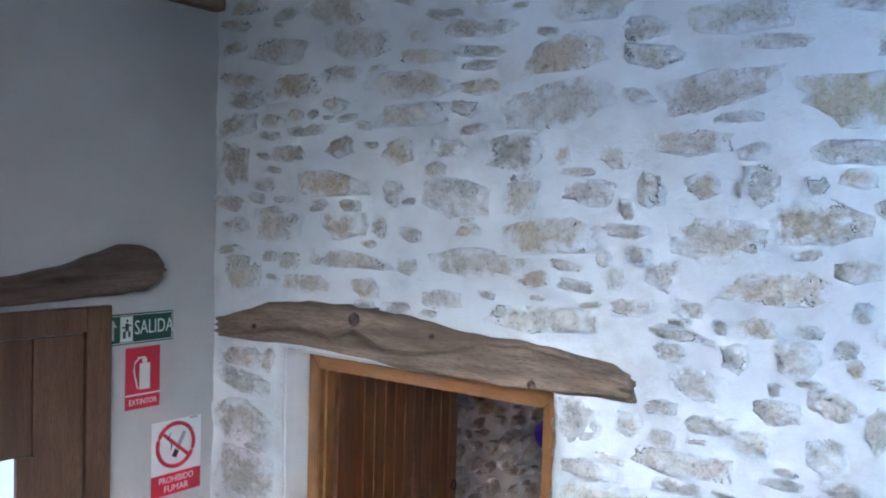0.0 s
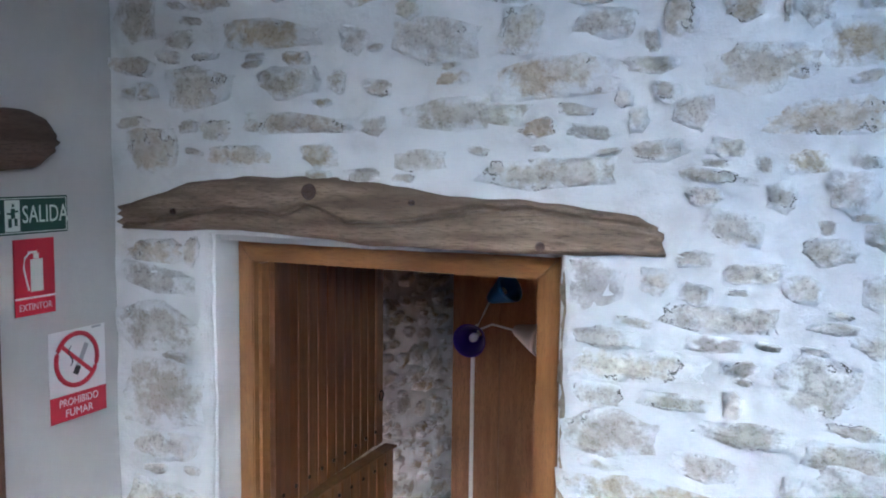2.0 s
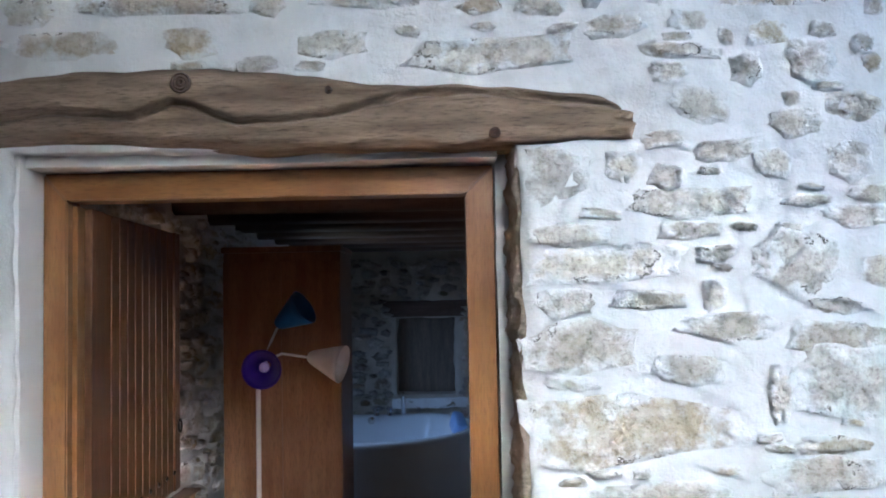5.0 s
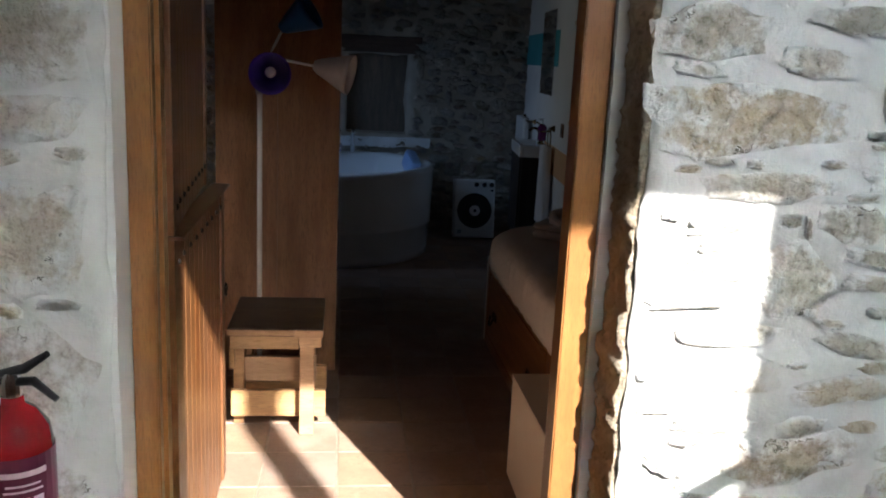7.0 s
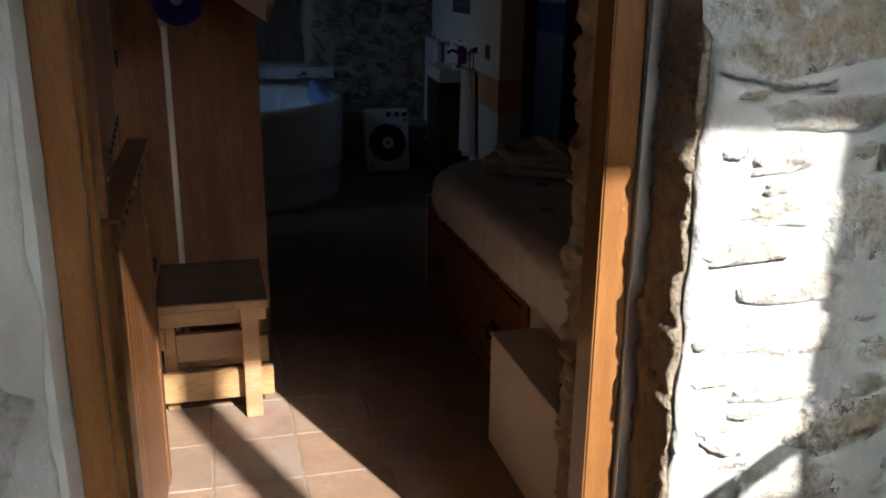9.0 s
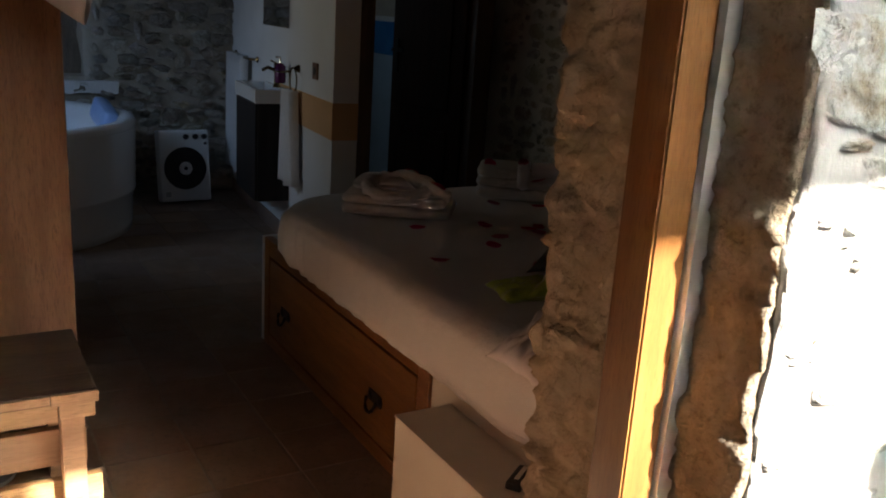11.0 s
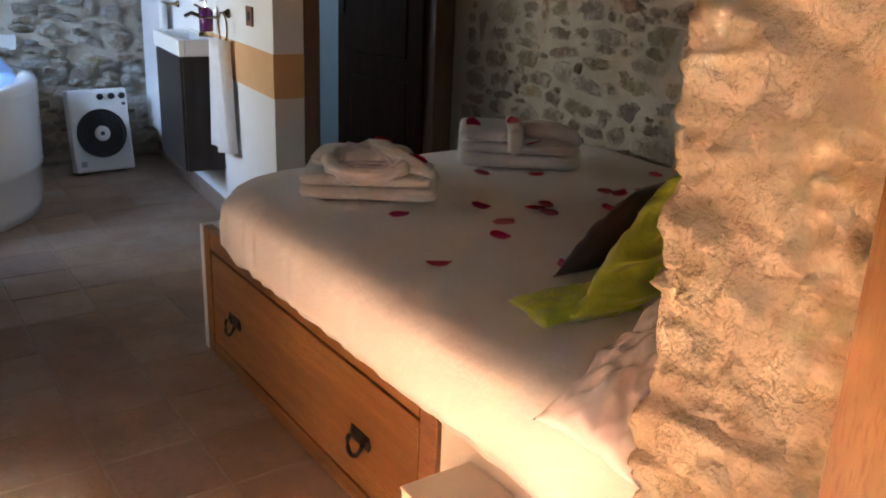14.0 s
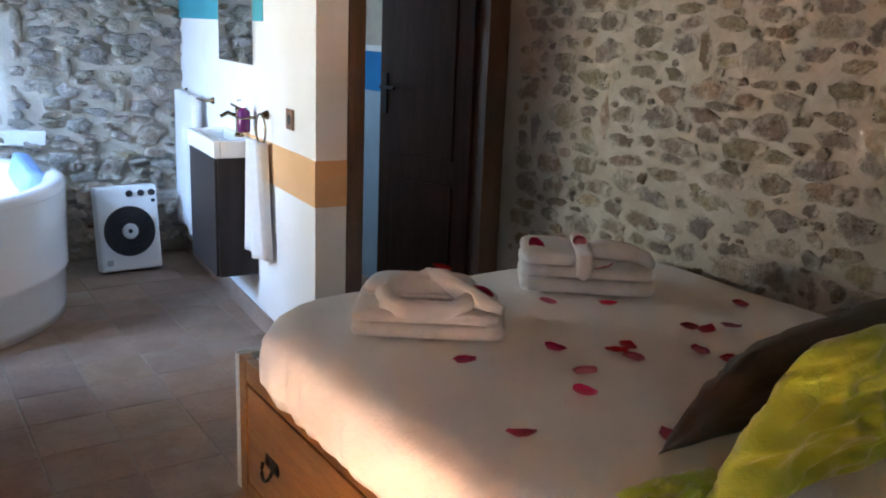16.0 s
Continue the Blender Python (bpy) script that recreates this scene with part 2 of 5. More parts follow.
SHEET = surface("white_sheet", (0.84, 0.80, 0.75), (0.80, 0.76, 0.71), 3, rough=0.85, bump=0.25, bump_scale=9, sheen=0.3, depth=0.02)
TOWEL = surface("towel_cotton", (0.86, 0.84, 0.82), (0.80, 0.78, 0.76), 30, rough=0.95, bump=0.7, bump_scale=300, sheen=0.5, depth=0.004)
PETAL = surface("rose_petal", (0.72, 0.03, 0.085), (0.58, 0.018, 0.055), 20, rough=0.5, bump=0.2, vary=0.15)
GREEN = surface("green_satin", (0.42, 0.52, 0.035), (0.33, 0.43, 0.025), 8, rough=0.30, bump=0.5, bump_scale=14, sheen=0.3, depth=0.02)
BROWN = surface("brown_leather", (0.060, 0.034, 0.025), (0.038, 0.026, 0.02), 12, rough=0.42, bump=0.25, bump_scale=60)
PINK = surface("pale_pillowcase", (0.86, 0.80, 0.78), (0.82, 0.75, 0.73), 5, rough=0.85, bump=0.18, bump_scale=9, sheen=0.3, depth=0.02)
TUB = surface("tub_acrylic", (0.80, 0.81, 0.82), (0.77, 0.78, 0.79), 2, rough=0.12, bump=0.02)
TUB_PAD = surface("tub_headrest", (0.26, 0.38, 0.62), (0.22, 0.33, 0.56), 6, rough=0.3, bump=0.1)
CERAMIC = surface("ceramic", (0.82, 0.82, 0.80), (0.80, 0.80, 0.78), 2, rough=0.1, bump=0.0)
NICHE_WOOD = wood("grey_niche_board", (0.26, 0.20, 0.15), (0.18, 0.14, 0.105), "z", 0.7)
CABINET = surface("dark_wenge", (0.035, 0.028, 0.026), (0.022, 0.018, 0.017), 20, (1, 1, 0.1), rough=0.4, bump=0.1, specular=0.2)
CHROME = surface("chrome", (0.72, 0.72, 0.72), (0.66, 0.66, 0.66), 5, rough=0.12, metal=1.0, bump=0.03)
BRONZE = surface("bronze", (0.33, 0.25, 0.15), (0.25, 0.18, 0.10), 8, rough=0.25, metal=1.0, bump=0.05)
IRON = surface("black_iron", (0.03, 0.028, 0.026), (0.02, 0.018, 0.017), 30, rough=0.5, metal=0.7, bump=0.2)
# pale and hardly metallic: the pole's sun reflection is put into its colour
STEEL_SUNLIT = surface("sunlit_steel_tube", (0.86, 0.85, 0.84), (0.80, 0.79, 0.78), 10, rough=0.3, metal=0.15, bump=0.03)
RED = surface("red_enamel", (0.26, 0.010, 0.014), (0.20, 0.008, 0.011), 6, rough=0.25, bump=0.05, coat=0.3)
LABEL_MAROON = surface("maroon_label", (0.13, 0.018, 0.045), (0.10, 0.014, 0.036), 6, rough=0.4, bump=0.03)
RED_SIGN = surface("red_sign", (0.56, 0.022, 0.045), (0.50, 0.018, 0.038), 5, rough=0.45, bump=0.05)
GREEN_SIGN = surface("dark_green_sign", (0.012, 0.07, 0.045), (0.01, 0.055, 0.036), 5, rough=0.45, bump=0.05)
SIGN_WHITE = surface("sign_white", (0.70, 0.74, 0.66), (0.66, 0.70, 0.62), 5, rough=0.5, bump=0.03)
SIGN_PAPER = surface("sign_paper", (0.80, 0.79, 0.78), (0.77, 0.76, 0.75), 5, rough=0.5, bump=0.03)
BLACK = surface("black_plastic", (0.02, 0.02, 0.022), (0.014, 0.014, 0.016), 12, rough=0.45, bump=0.08)
HEATER_WHITE = surface("white_plastic", (0.76, 0.76, 0.74), (0.72, 0.72, 0.70), 4, rough=0.4, bump=0.04)
GREY_PLASTIC = surface("grey_plastic", (0.42, 0.43, 0.44), (0.37, 0.38, 0.39), 6, rough=0.4, bump=0.05)
BLUE_SHADE = surface("blue_lampshade", (0.02, 0.17, 0.50), (0.015, 0.14, 0.44), 6, rough=0.35, bump=0.03)
PURPLE_SHADE = surface("purple_lampshade", (0.055, 0.02, 0.30), (0.045, 0.016, 0.24), 6, rough=0.3, bump=0.03)
WHITE_SHADE = surface("white_lampshade", (0.84, 0.77, 0.75), (0.80, 0.73, 0.71), 6, rough=0.4, bump=0.03)
PURPLE_SOAP = surface("purple_soap", (0.12, 0.015, 0.10), (0.09, 0.01, 0.08), 6, rough=0.2, bump=0.02)
SOCKET_BROWN = surface("brown_socket", (0.22, 0.11, 0.06), (0.17, 0.085, 0.045), 10, rough=0.4, bump=0.05)
BLUE_TILE = surface("blue_bath_tile", (0.03, 0.22, 0.52), (0.025, 0.18, 0.45), 5, rough=0.2, bump=0.05)
PALE_TILE = surface("pale_bath_tile", (0.42, 0.55, 0.66), (0.38, 0.50, 0.60), 5, rough=0.2, bump=0.05)
MIRROR = surface("mirror_glass", (0.9, 0.9, 0.9), (0.9, 0.9, 0.9), 1, rough=0.01, metal=1.0, bump=0.0)
PANE = glass("window_glass")

# ---- building helpers ----


def part(name, bm, material, parent=None, label="", smooth=False):
    me = bpy.data.meshes.new(name)
    bmesh.ops.recalc_face_normals(bm, faces=bm.faces)
    if smooth:
        for f in bm.faces:
            f.smooth = True
    bm.to_mesh(me)
    bm.free()
    me.materials.append(material)
    ob = new(name, me)
    if parent:
        ob.parent = parent
    if label:
        ob["label"] = label
    return ob


def thing(name, place, label, category, group="", kind="", turn=0.0):
    ob = new(name)
    ob.matrix_world = pose(*place, 0, 0, turn)
    return tagged(ob, label, category, group, kind)


def box(x0, x1, y0, y1, z0, z1, bevel=0.0, segments=2):
    bm = bmesh.new()
    bmesh.ops.create_cube(bm, size=1, matrix=Matrix.LocRotScale(((x0 + x1) / 2, (y0 + y1) / 2, (z0 + z1) / 2), None, (x1 - x0, y1 - y0, z1 - z0)))
    if bevel:
        bmesh.ops.bevel(bm, geom=list(bm.edges), offset=bevel, segments=segments, profile=0.6, affect="EDGES")
    return bm


def join(*parts):
    out = bmesh.new()
    for bm in parts:
        me = bpy.data.meshes.new("tmp")
        bm.to_mesh(me)
        bm.free()
        out.from_mesh(me)
        bpy.data.meshes.remove(me)
    return out


def moved(bm, m):
    bm.transform(m)
    return bm


def lathe(profile, segments=24, cap=True):
    """A turned body round z from (radius, height) pairs."""
    bm = bmesh.new()
    rings = []
    for r, z in profile:
        rings.append([bm.verts.new((r * math.cos(2 * math.pi * i / segments), r * math.sin(2 * math.pi * i / segments), z)) for i in range(segments)])
    for a, b in zip(rings, rings[1:]):
        for i in range(segments):
            j = (i + 1) % segments
            bm.faces.new((a[i], a[j], b[j], b[i]))
    if cap:
        bm.faces.new(rings[0][::-1])
        bm.faces.new(rings[-1])
    return bm


def tube(points, radius, segments=10, closed=False):
    """A round bar along points."""
    pts = [Vector(p) for p in points]
    bm = bmesh.new()
    rings = []
    n = len(pts)
    for i, p in enumerate(pts):
        a, b = (pts[(i - 1) % n], pts[(i + 1) % n]) if closed else (pts[max(i - 1, 0)], pts[min(i + 1, n - 1)])
        d = (b - a).normalized()
        side = d.cross(Vector((0, 0, 1)) if abs(d.z) < 0.9 else Vector((1, 0, 0))).normalized()
        up = side.cross(d)
        r = radius[i] if isinstance(radius, (list, tuple)) else radius
        rings.append([bm.verts.new(p + r * (math.cos(2 * math.pi * k / segments) * side + math.sin(2 * math.pi * k / segments) * up)) for k in range(segments)])
    pairs = list(zip(rings, rings[1:])) + ([(rings[-1], rings[0])] if closed else [])
    for a, b in pairs:
        for k in range(segments):
            j = (k + 1) % segments
            bm.faces.new((a[k], a[j], b[j], b[k]))
    if not closed:
        bm.faces.new(rings[0][::-1])
        bm.faces.new(rings[-1])
    return bm


def ragged(co, amp, edge=0.0):
    """How far an uneven masonry surface departs from its plane at a place."""
    v = noise.noise_vector(co * 3.1) * amp + noise.noise_vector(co * 11.0) * amp * 0.45
    if edge:
        v += noise.noise_vector(co * 8.0 + Vector((5, 1, 2))) * edge + noise.noise_vector(co * 23.0) * edge * 0.5
    return v


def rough_box(x0, x1, y0, y1, z0, z1, step=0.06, amp=0.008, edge=None):
    """A box of uneven masonry. edge(co): how much rougher it is at a place."""
    bm = bmesh.new()
    known = {}

    def vert(co):
        key = tuple(round(c, 4) for c in co)
        if key not in known:
            co = Vector(co)
            known[key] = bm.verts.new(co + ragged(co, amp, edge(co) if edge else 0))
        return known[key]

    def steps(a, b):
        return [a + (b - a) * i / max(1, round((b - a) / step)) for i in range(max(1, round((b - a) / step)) + 1)]

    xs, ys, zs = steps(x0, x1), steps(y0, y1), steps(z0, z1)
    for us, vs, at in ((xs, zs, lambda u, v: (u, y0, v)), (xs, zs, lambda u, v: (u, y1, v)), (ys, zs, lambda u, v: (x0, u, v)),
                       (ys, zs, lambda u, v: (x1, u, v)), (xs, ys, lambda u, v: (u, v, z0)), (xs, ys, lambda u, v: (u, v, z1))):
        for a, b in zip(us, us[1:]):
            for c, d in zip(vs, vs[1:]):
                bm.faces.new([vert(at(*p)) for p in ((a, c), (b, c), (b, d), (a, d))])
    return bm


def masonry(axis, us, vs, near, far, holes=(), step=0.045, amp=0.009, edge=None):
    """A wall of uneven masonry in one skin, with its openings. axis: along which it runs; us, vs: breaks along and up; holes: (u0, u1, v0, v1) on those breaks."""
    bm = bmesh.new()
    known = {}

    def spread(breaks):
        out = [breaks[0]]
        for a, c in zip(breaks, breaks[1:]):
            n = max(1, round((c - a) / step))
            out += [a + (c - a) * i / n for i in range(1, n + 1)]
        return out

    def vert(u, w, v):
        co = Vector((u, w, v)) if axis == "x" else Vector((w, u, v))
        key = tuple(round(c, 4) for c in co)
        if key not in known:
            known[key] = bm.verts.new(co + ragged(co, amp, edge(co) if edge else 0))
        return known[key]

    us, vs = spread(us), spread(vs)
    ws = spread([near, far])

    def solid(i, j):
        if not (0 <= i < len(us) - 1 and 0 <= j < len(vs) - 1):
            return False
        cu, cv = (us[i] + us[i + 1]) / 2, (vs[j] + vs[j + 1]) / 2
        return not any(h[0] < cu < h[1] and h[2] < cv < h[3] for h in holes)

    for i in range(len(us) - 1):
        for j in range(len(vs) - 1):
            if not solid(i, j):
                continue
            a, c, d, e = us[i], us[i + 1], vs[j], vs[j + 1]
            for w in (near, far):
                bm.faces.new((vert(a, w, d), vert(c, w, d), vert(c, w, e), vert(a, w, e)))
            for (di, dj), (p, q) in {(-1, 0): ((a, d), (a, e)), (1, 0): ((c, d), (c, e)), (0, -1): ((a, d), (c, d)), (0, 1): ((a, e), (c, e))}.items():
                if not solid(i + di, j + dj):
                    for w0, w1 in zip(ws, ws[1:]):
                        bm.faces.new((vert(p[0], w0, p[1]), vert(q[0], w0, q[1]), vert(q[0], w1, q[1]), vert(p[0], w1, p[1])))
    return bm


def stone_mesh(seed, material, corners=7):
    """One rubble stone, a unit wide and high, with a broken, angular outline and a chipped face."""
    rng = random.Random(seed)
    bm = bmesh.new()
    power = rng.uniform(2.2, 9.0)
    base = []
    for i in range(corners):
        a = 2 * math.pi * (i + rng.uniform(-0.33, 0.33)) / corners + 0.3
        c, s = math.cos(a), math.sin(a)
        r = 0.5 / (abs(c) ** power + abs(s) ** power) ** (1 / power) * rng.uniform(0.82, 1.06)
        base.append(Vector((r * c, 0, r * s)))
    outline = []
    for p, q in zip(base, base[1:] + base[:1]):
        outline.append(p * 1.02)
        for f in (0.33, 0.67):
            r = p.lerp(q, f)
            outline.append(r * rng.uniform(0.94, 1.06) + Vector((rng.uniform(-0.025, 0.025), 0, rng.uniform(-0.025, 0.025))))
    n = len(outline)
    slope = rng.uniform(-0.35, 0.35), rng.uniform(-0.45, 0.45)
    sharp = rng.uniform(0, 2 * math.pi)
    rim, top, mid = [], [], []
    for p in outline:
        # one side of the stone breaks off sharply, the rest sinks into the mortar
        steep = max(0.0, math.cos(math.atan2(p.z, p.x) - sharp)) ** 2
        rim.append(bm.verts.new((p.x, 0.55, p.z)))
        k = 0.83 + 0.13 * steep + rng.uniform(-0.05, 0.05)
        top.append(bm.verts.new((p.x * k, -rng.uniform(0.15, 0.4) - 0.3 * steep + slope[0] * p.x + slope[1] * p.z, p.z * k)))
        k = rng.uniform(0.40, 0.56)
        mid.append(bm.verts.new((p.x * k, -rng.uniform(0.3, 0.7) + slope[0] * p.x + slope[1] * p.z, p.z * k)))
    for a, c in ((rim, top), (top, mid)):
        for i in range(n):
            j = (i + 1) % n
            bm.faces.new((a[i], a[j], c[j], c[i]))
    bm.faces.new(mid)
    bmesh.ops.recalc_face_normals(bm, faces=bm.faces)
    bmesh.ops.triangulate(bm, faces=[f for f in bm.faces if len(f.verts) > 4])
    me = bpy.data.meshes.new("stone")
    bm.to_mesh(me)
    bm.free()
    for p in me.polygons:
        p.use_smooth = True
    me.materials.append(material)
    return me


def stone_pack(seed, u0, u1, v0, v1, sizes, flat=0.52, margin=0.008, blocked=(), given=(), tries=5000):
    """Rubble packed from large to small with no courses: middle, width, height, tilt of each."""
    rng = random.Random(seed)
    out = [(x, z, w * 1.16, h * 1.24, rng.uniform(-5, 5)) for x, z, w, h in given]
    taken = [(x, z, w / 2, h / 2) for x, z, w, h in given] + [((c[0] + c[1]) / 2, (c[2] + c[3]) / 2, (c[1] - c[0]) / 2, (c[3] - c[2]) / 2) for c in blocked]
    grid = np.zeros((4, len(taken) + 900))
    n = len(taken)
    if n:
        grid[:, :n] = np.array(taken).T
    for t in range(tries):
        s = t / tries
        w = (sizes[0] + (sizes[1] - sizes[0]) * s ** 0.6) * rng.uniform(0.75, 1.15)
        h = w * flat * rng.uniform(0.55, 1.3) * (0.8 + 0.4 * s)
        if rng.random() < 0.03:
            w, h = h, w
        u, v = rng.uniform(u0 + w * 0.4, u1 - w * 0.4), rng.uniform(v0 + h / 2, v1 - h / 2)
        dx, dz = np.abs(grid[0, :n] - u) - grid[2, :n] - w / 2, np.abs(grid[1, :n] - v) - grid[3, :n] - h / 2
        if n and np.any((dx < margin) & (dz < margin)):
            continue
        if n >= grid.shape[1]:
            break
        grid[:, n] = u, v, w / 2, h / 2
        n += 1
        out.append((u, v, w * 1.14, h * 1.20, rng.uniform(-9, 9)))
    return out


def lay_stones(parent, layout, meshes, at, u, n, proud=0.012, limit=300, seed=1):
    """Stones as single pieces of a wall; at: where u = v = 0 lies, u: the wall's course, n: out of the wall."""
    rng = random.Random(seed)
    u, n = Vector(u), Vector(n)
    turn = Matrix((u, -n, Vector((0, 0, 1)))).transposed().to_4x4()
    inverse = parent.matrix_world.inverted()
    for cu, cv, w, h, tilt in layout[:limit]:
        ob = new("stone", rng.choice(meshes))
        ob.parent = parent
        place = Vector(at) + u * cu + Vector((0, 0, cv))
        ob.matrix_local = inverse @ Matrix.Translation(place) @ turn @ pose(0, 0, 0, 0, tilt, 0) @ Matrix.Diagonal((w, proud * rng.uniform(0.7, 1.3), h, 1))


def structure(name, bm, material, label, category, smooth=False):
    return tagged(part(name, bm, material, smooth=smooth), label, category, kind="structure")


def text_mesh(words, size, material, parent, m, label=""):
    """Raised lettering in the built-in font."""
    curve = bpy.data.curves.new("lettering", "FONT")
    curve.body, curve.size, curve.align_x, curve.align_y, curve.extrude = words, size, "CENTER", "CENTER", 0.0006
    curve.resolution_u = 3
    tmp = bpy.data.objects.new("lettering", curve)
    me = bpy.data.meshes.new_from_object(tmp)
    bpy.data.objects.remove(tmp)
    bpy.data.curves.remove(curve)
    me.materials.clear()
    me.materials.append(material)
    ob = new("lettering", me)
    ob.parent = parent
    ob.matrix_local = m
    if label:
        ob["label"] = label
    return ob


# ---- the shell ----
WALL_Y, WALL_BACK = 2.735, 3.27      # front and room face of the stone wall with the door
LEFT_X = -2.245                      # plastered wall of the hall
HALL_RIGHT, HALL_BACK = 3.3, -0.35
ROOM_LEFT, ROOM_RIGHT, ROOM_FAR = -2.12, 1.12, 8.75
OPEN_L, OPEN_R = -1.862, -0.660       # masonry opening of the room's door


def jamb_edge(co):
    d = min(abs(co.x - OPEN_R), abs(co.x - OPEN_L) * 2.0)
    return 0.013 * max(0.0, 1 - d / 0.22) if co.z < 2.2 else 0.0


front = structure("wall_front", masonry("x", [LEFT_X - 0.05, OPEN_L, OPEN_R, 1.3], [0, 2.13, 4.3], WALL_Y, WALL_BACK, [(OPEN_L, OPEN_R, 0, 2.13)], 0.04, 0.011, jamb_edge),
                  MORTAR, "rubble stone wall pointed with white lime mortar", "wall", smooth=True)
landing_wall = structure("wall_front_landing", masonry("x", [1.3, HALL_RIGHT], [0, 4.3], WALL_Y, WALL_BACK, (), 0.08, 0.011), MORTAR, "rubble stone wall along the landing", "wall", smooth=True)
structure("wall_hall_left", box(LEFT_X - 0.4, LEFT_X, HALL_BACK - 0.4, WALL_Y + 0.06, 0, 3.42), HALL_PLASTER_DIM, "white plastered wall beside the stairs", "wall")
structure("wall_hall_left_top", box(LEFT_X - 0.4, LEFT_X, HALL_BACK - 0.4, WALL_Y + 0.06, 3.42, 4.3), HALL_PLASTER_DIM, "white plastered wall above the wall beam", "wall")
beam = structure("trim_wall_beam", box(LEFT_X + 0.001, LEFT_X + 0.07, HALL_BACK, WALL_Y - 0.02, 3.43, 3.6, 0.015), BEAM_END, "brown wooden beam along the top of the plastered wall", "beam")
WX0, WX1, WZ0, WZ1 = -0.44, 0.98, 2.55, 3.61
# unseen walls, their dark colour chosen to weaken bounced light
structure("wall_hall_back", masonry("x", [LEFT_X, WX0, WX1, 1.8, 2.8, HALL_RIGHT], [0, 2.4, WZ0, 3.4, WZ1, 4.3], HALL_BACK - 0.15, HALL_BACK, [(WX0, WX1, WZ0, WZ1), (1.8, 2.8, 2.4, 3.4)], 0.3, 0.0),
          BOUNCE_CUT_RENDER, "unseen wall behind the stairs, darkened to cut bounce light", "wall")
structure("wall_hall_right", box(HALL_RIGHT, HALL_RIGHT + 0.3, HALL_BACK - 0.15, WALL_BACK, 0, 4.3), BOUNCE_CUT_RENDER, "unseen wall of the landing, darkened to cut bounce light", "wall")
structure("ceiling_hall", box(LEFT_X - 0.4, HALL_RIGHT + 0.3, HALL_BACK - 0.3, WALL_BACK, 4.3, 4.45), DARK_BEAM, "dark boarded ceiling over the stairs", "ceiling")
# paler mortar than the other bedroom walls, in place of light that doesn't reach it
room_left = structure("wall_room_left", masonry("y", [WALL_BACK, 6.8, 7.6, ROOM_FAR + 0.4], [0, 1.0, 1.95, 2.6], ROOM_LEFT, ROOM_LEFT - 0.3, [(6.8, 7.6, 1.0, 1.95)], 0.06, 0.013),
                      MORTAR, "rubble stone wall of the bedroom", "wall", smooth=True)
NX0, NX1, NZ0, NZ1 = -1.31, -0.77, 0.88, 1.58
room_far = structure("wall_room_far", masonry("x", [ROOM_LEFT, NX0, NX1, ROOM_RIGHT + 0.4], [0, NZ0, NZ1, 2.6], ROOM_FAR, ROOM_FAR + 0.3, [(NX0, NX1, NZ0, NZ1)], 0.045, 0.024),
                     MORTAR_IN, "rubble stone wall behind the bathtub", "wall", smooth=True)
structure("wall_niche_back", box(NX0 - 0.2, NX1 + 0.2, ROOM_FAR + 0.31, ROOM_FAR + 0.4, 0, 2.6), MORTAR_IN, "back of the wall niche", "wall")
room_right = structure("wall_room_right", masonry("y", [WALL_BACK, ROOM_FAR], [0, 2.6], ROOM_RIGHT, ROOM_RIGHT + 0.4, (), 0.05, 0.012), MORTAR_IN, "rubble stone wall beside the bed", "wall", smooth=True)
structure("ceiling_room", join(box(ROOM_LEFT - 0.3, ROOM_RIGHT + 0.4, WALL_BACK, ROOM_FAR + 0.4, 2.6, 2.75),
          box(ROOM_LEFT, ROOM_RIGHT, WALL_BACK, ROOM_FAR, 2.36, 2.39)), DARK_BEAM, "dark boarded ceiling of the bedroom", "ceiling")
for k in range(9):
    y = 3.65 + 0.6 * k
    tagged(part("ceiling_beam", moved(lathe([(0.085, -1.65), (0.09, -0.6), (0.088, 0.5), (0.084, 1.65)], 10), pose(-0.5, y, 2.27, 0, 90, 0)), DARK_BEAM, smooth=True),
           "dark round timber ceiling beam", "beam", "beams of the bedroom ceiling")

# partition with the wash basin, set slightly askew; bathroom door wall
ASKEW = pose(0.09, 6.22, 0, 0, 0, -5)


def askew(ob):
    ob.matrix_world = ASKEW @ ob.matrix_world
    return ob


askew(structure("wall_partition", box(0, 0.14, 0, 2.6, 0, 2.36), PLASTER, "white plastered partition beside the bathroom door", "wall"))
askew(structure("trim_orange_band", join(box(-0.004, 0, -0.004, 1.1, 0.793, 0.99), box(0, 0.14, -0.004, 0, 0.793, 0.99)), ORANGE, "painted orange band on white plaster", "painted band"))
askew(structure("trim_teal_band", box(-0.004, 0, 0.71, 2.55, 1.545, 1.80), TEAL, "painted teal band on white plaster", "painted band"))
askew(structure("baseboard", box(-0.012, 0, 0.0, 2.5, 0.0, 0.10), TILE, "terracotta skirting along the white partition", "skirting"))
structure("wall_over_bath_door", box(0.23, ROOM_RIGHT, 6.22, 6.32, 2.05, 2.36), PLASTER, "white plaster above the bathroom door", "wall")
for name, z0, z1, out, mat, words in (("end", 0.0, 1.17, 0.02, PALE_TILE, "pale blue tiled bathroom wall"), ("band", 1.17, 1.40, 0.026, BLUE_TILE, "bright blue tile band in the bathroom"), ("trim", 1.40, 1.435, 0.034, CERAMIC, "white tile edge in the bathroom")):
    structure("wall_bathroom_" + name, box(ROOM_RIGHT - out, ROOM_RIGHT + 0.02, 6.33, 8.7, z0, z1), mat, words, "wall")

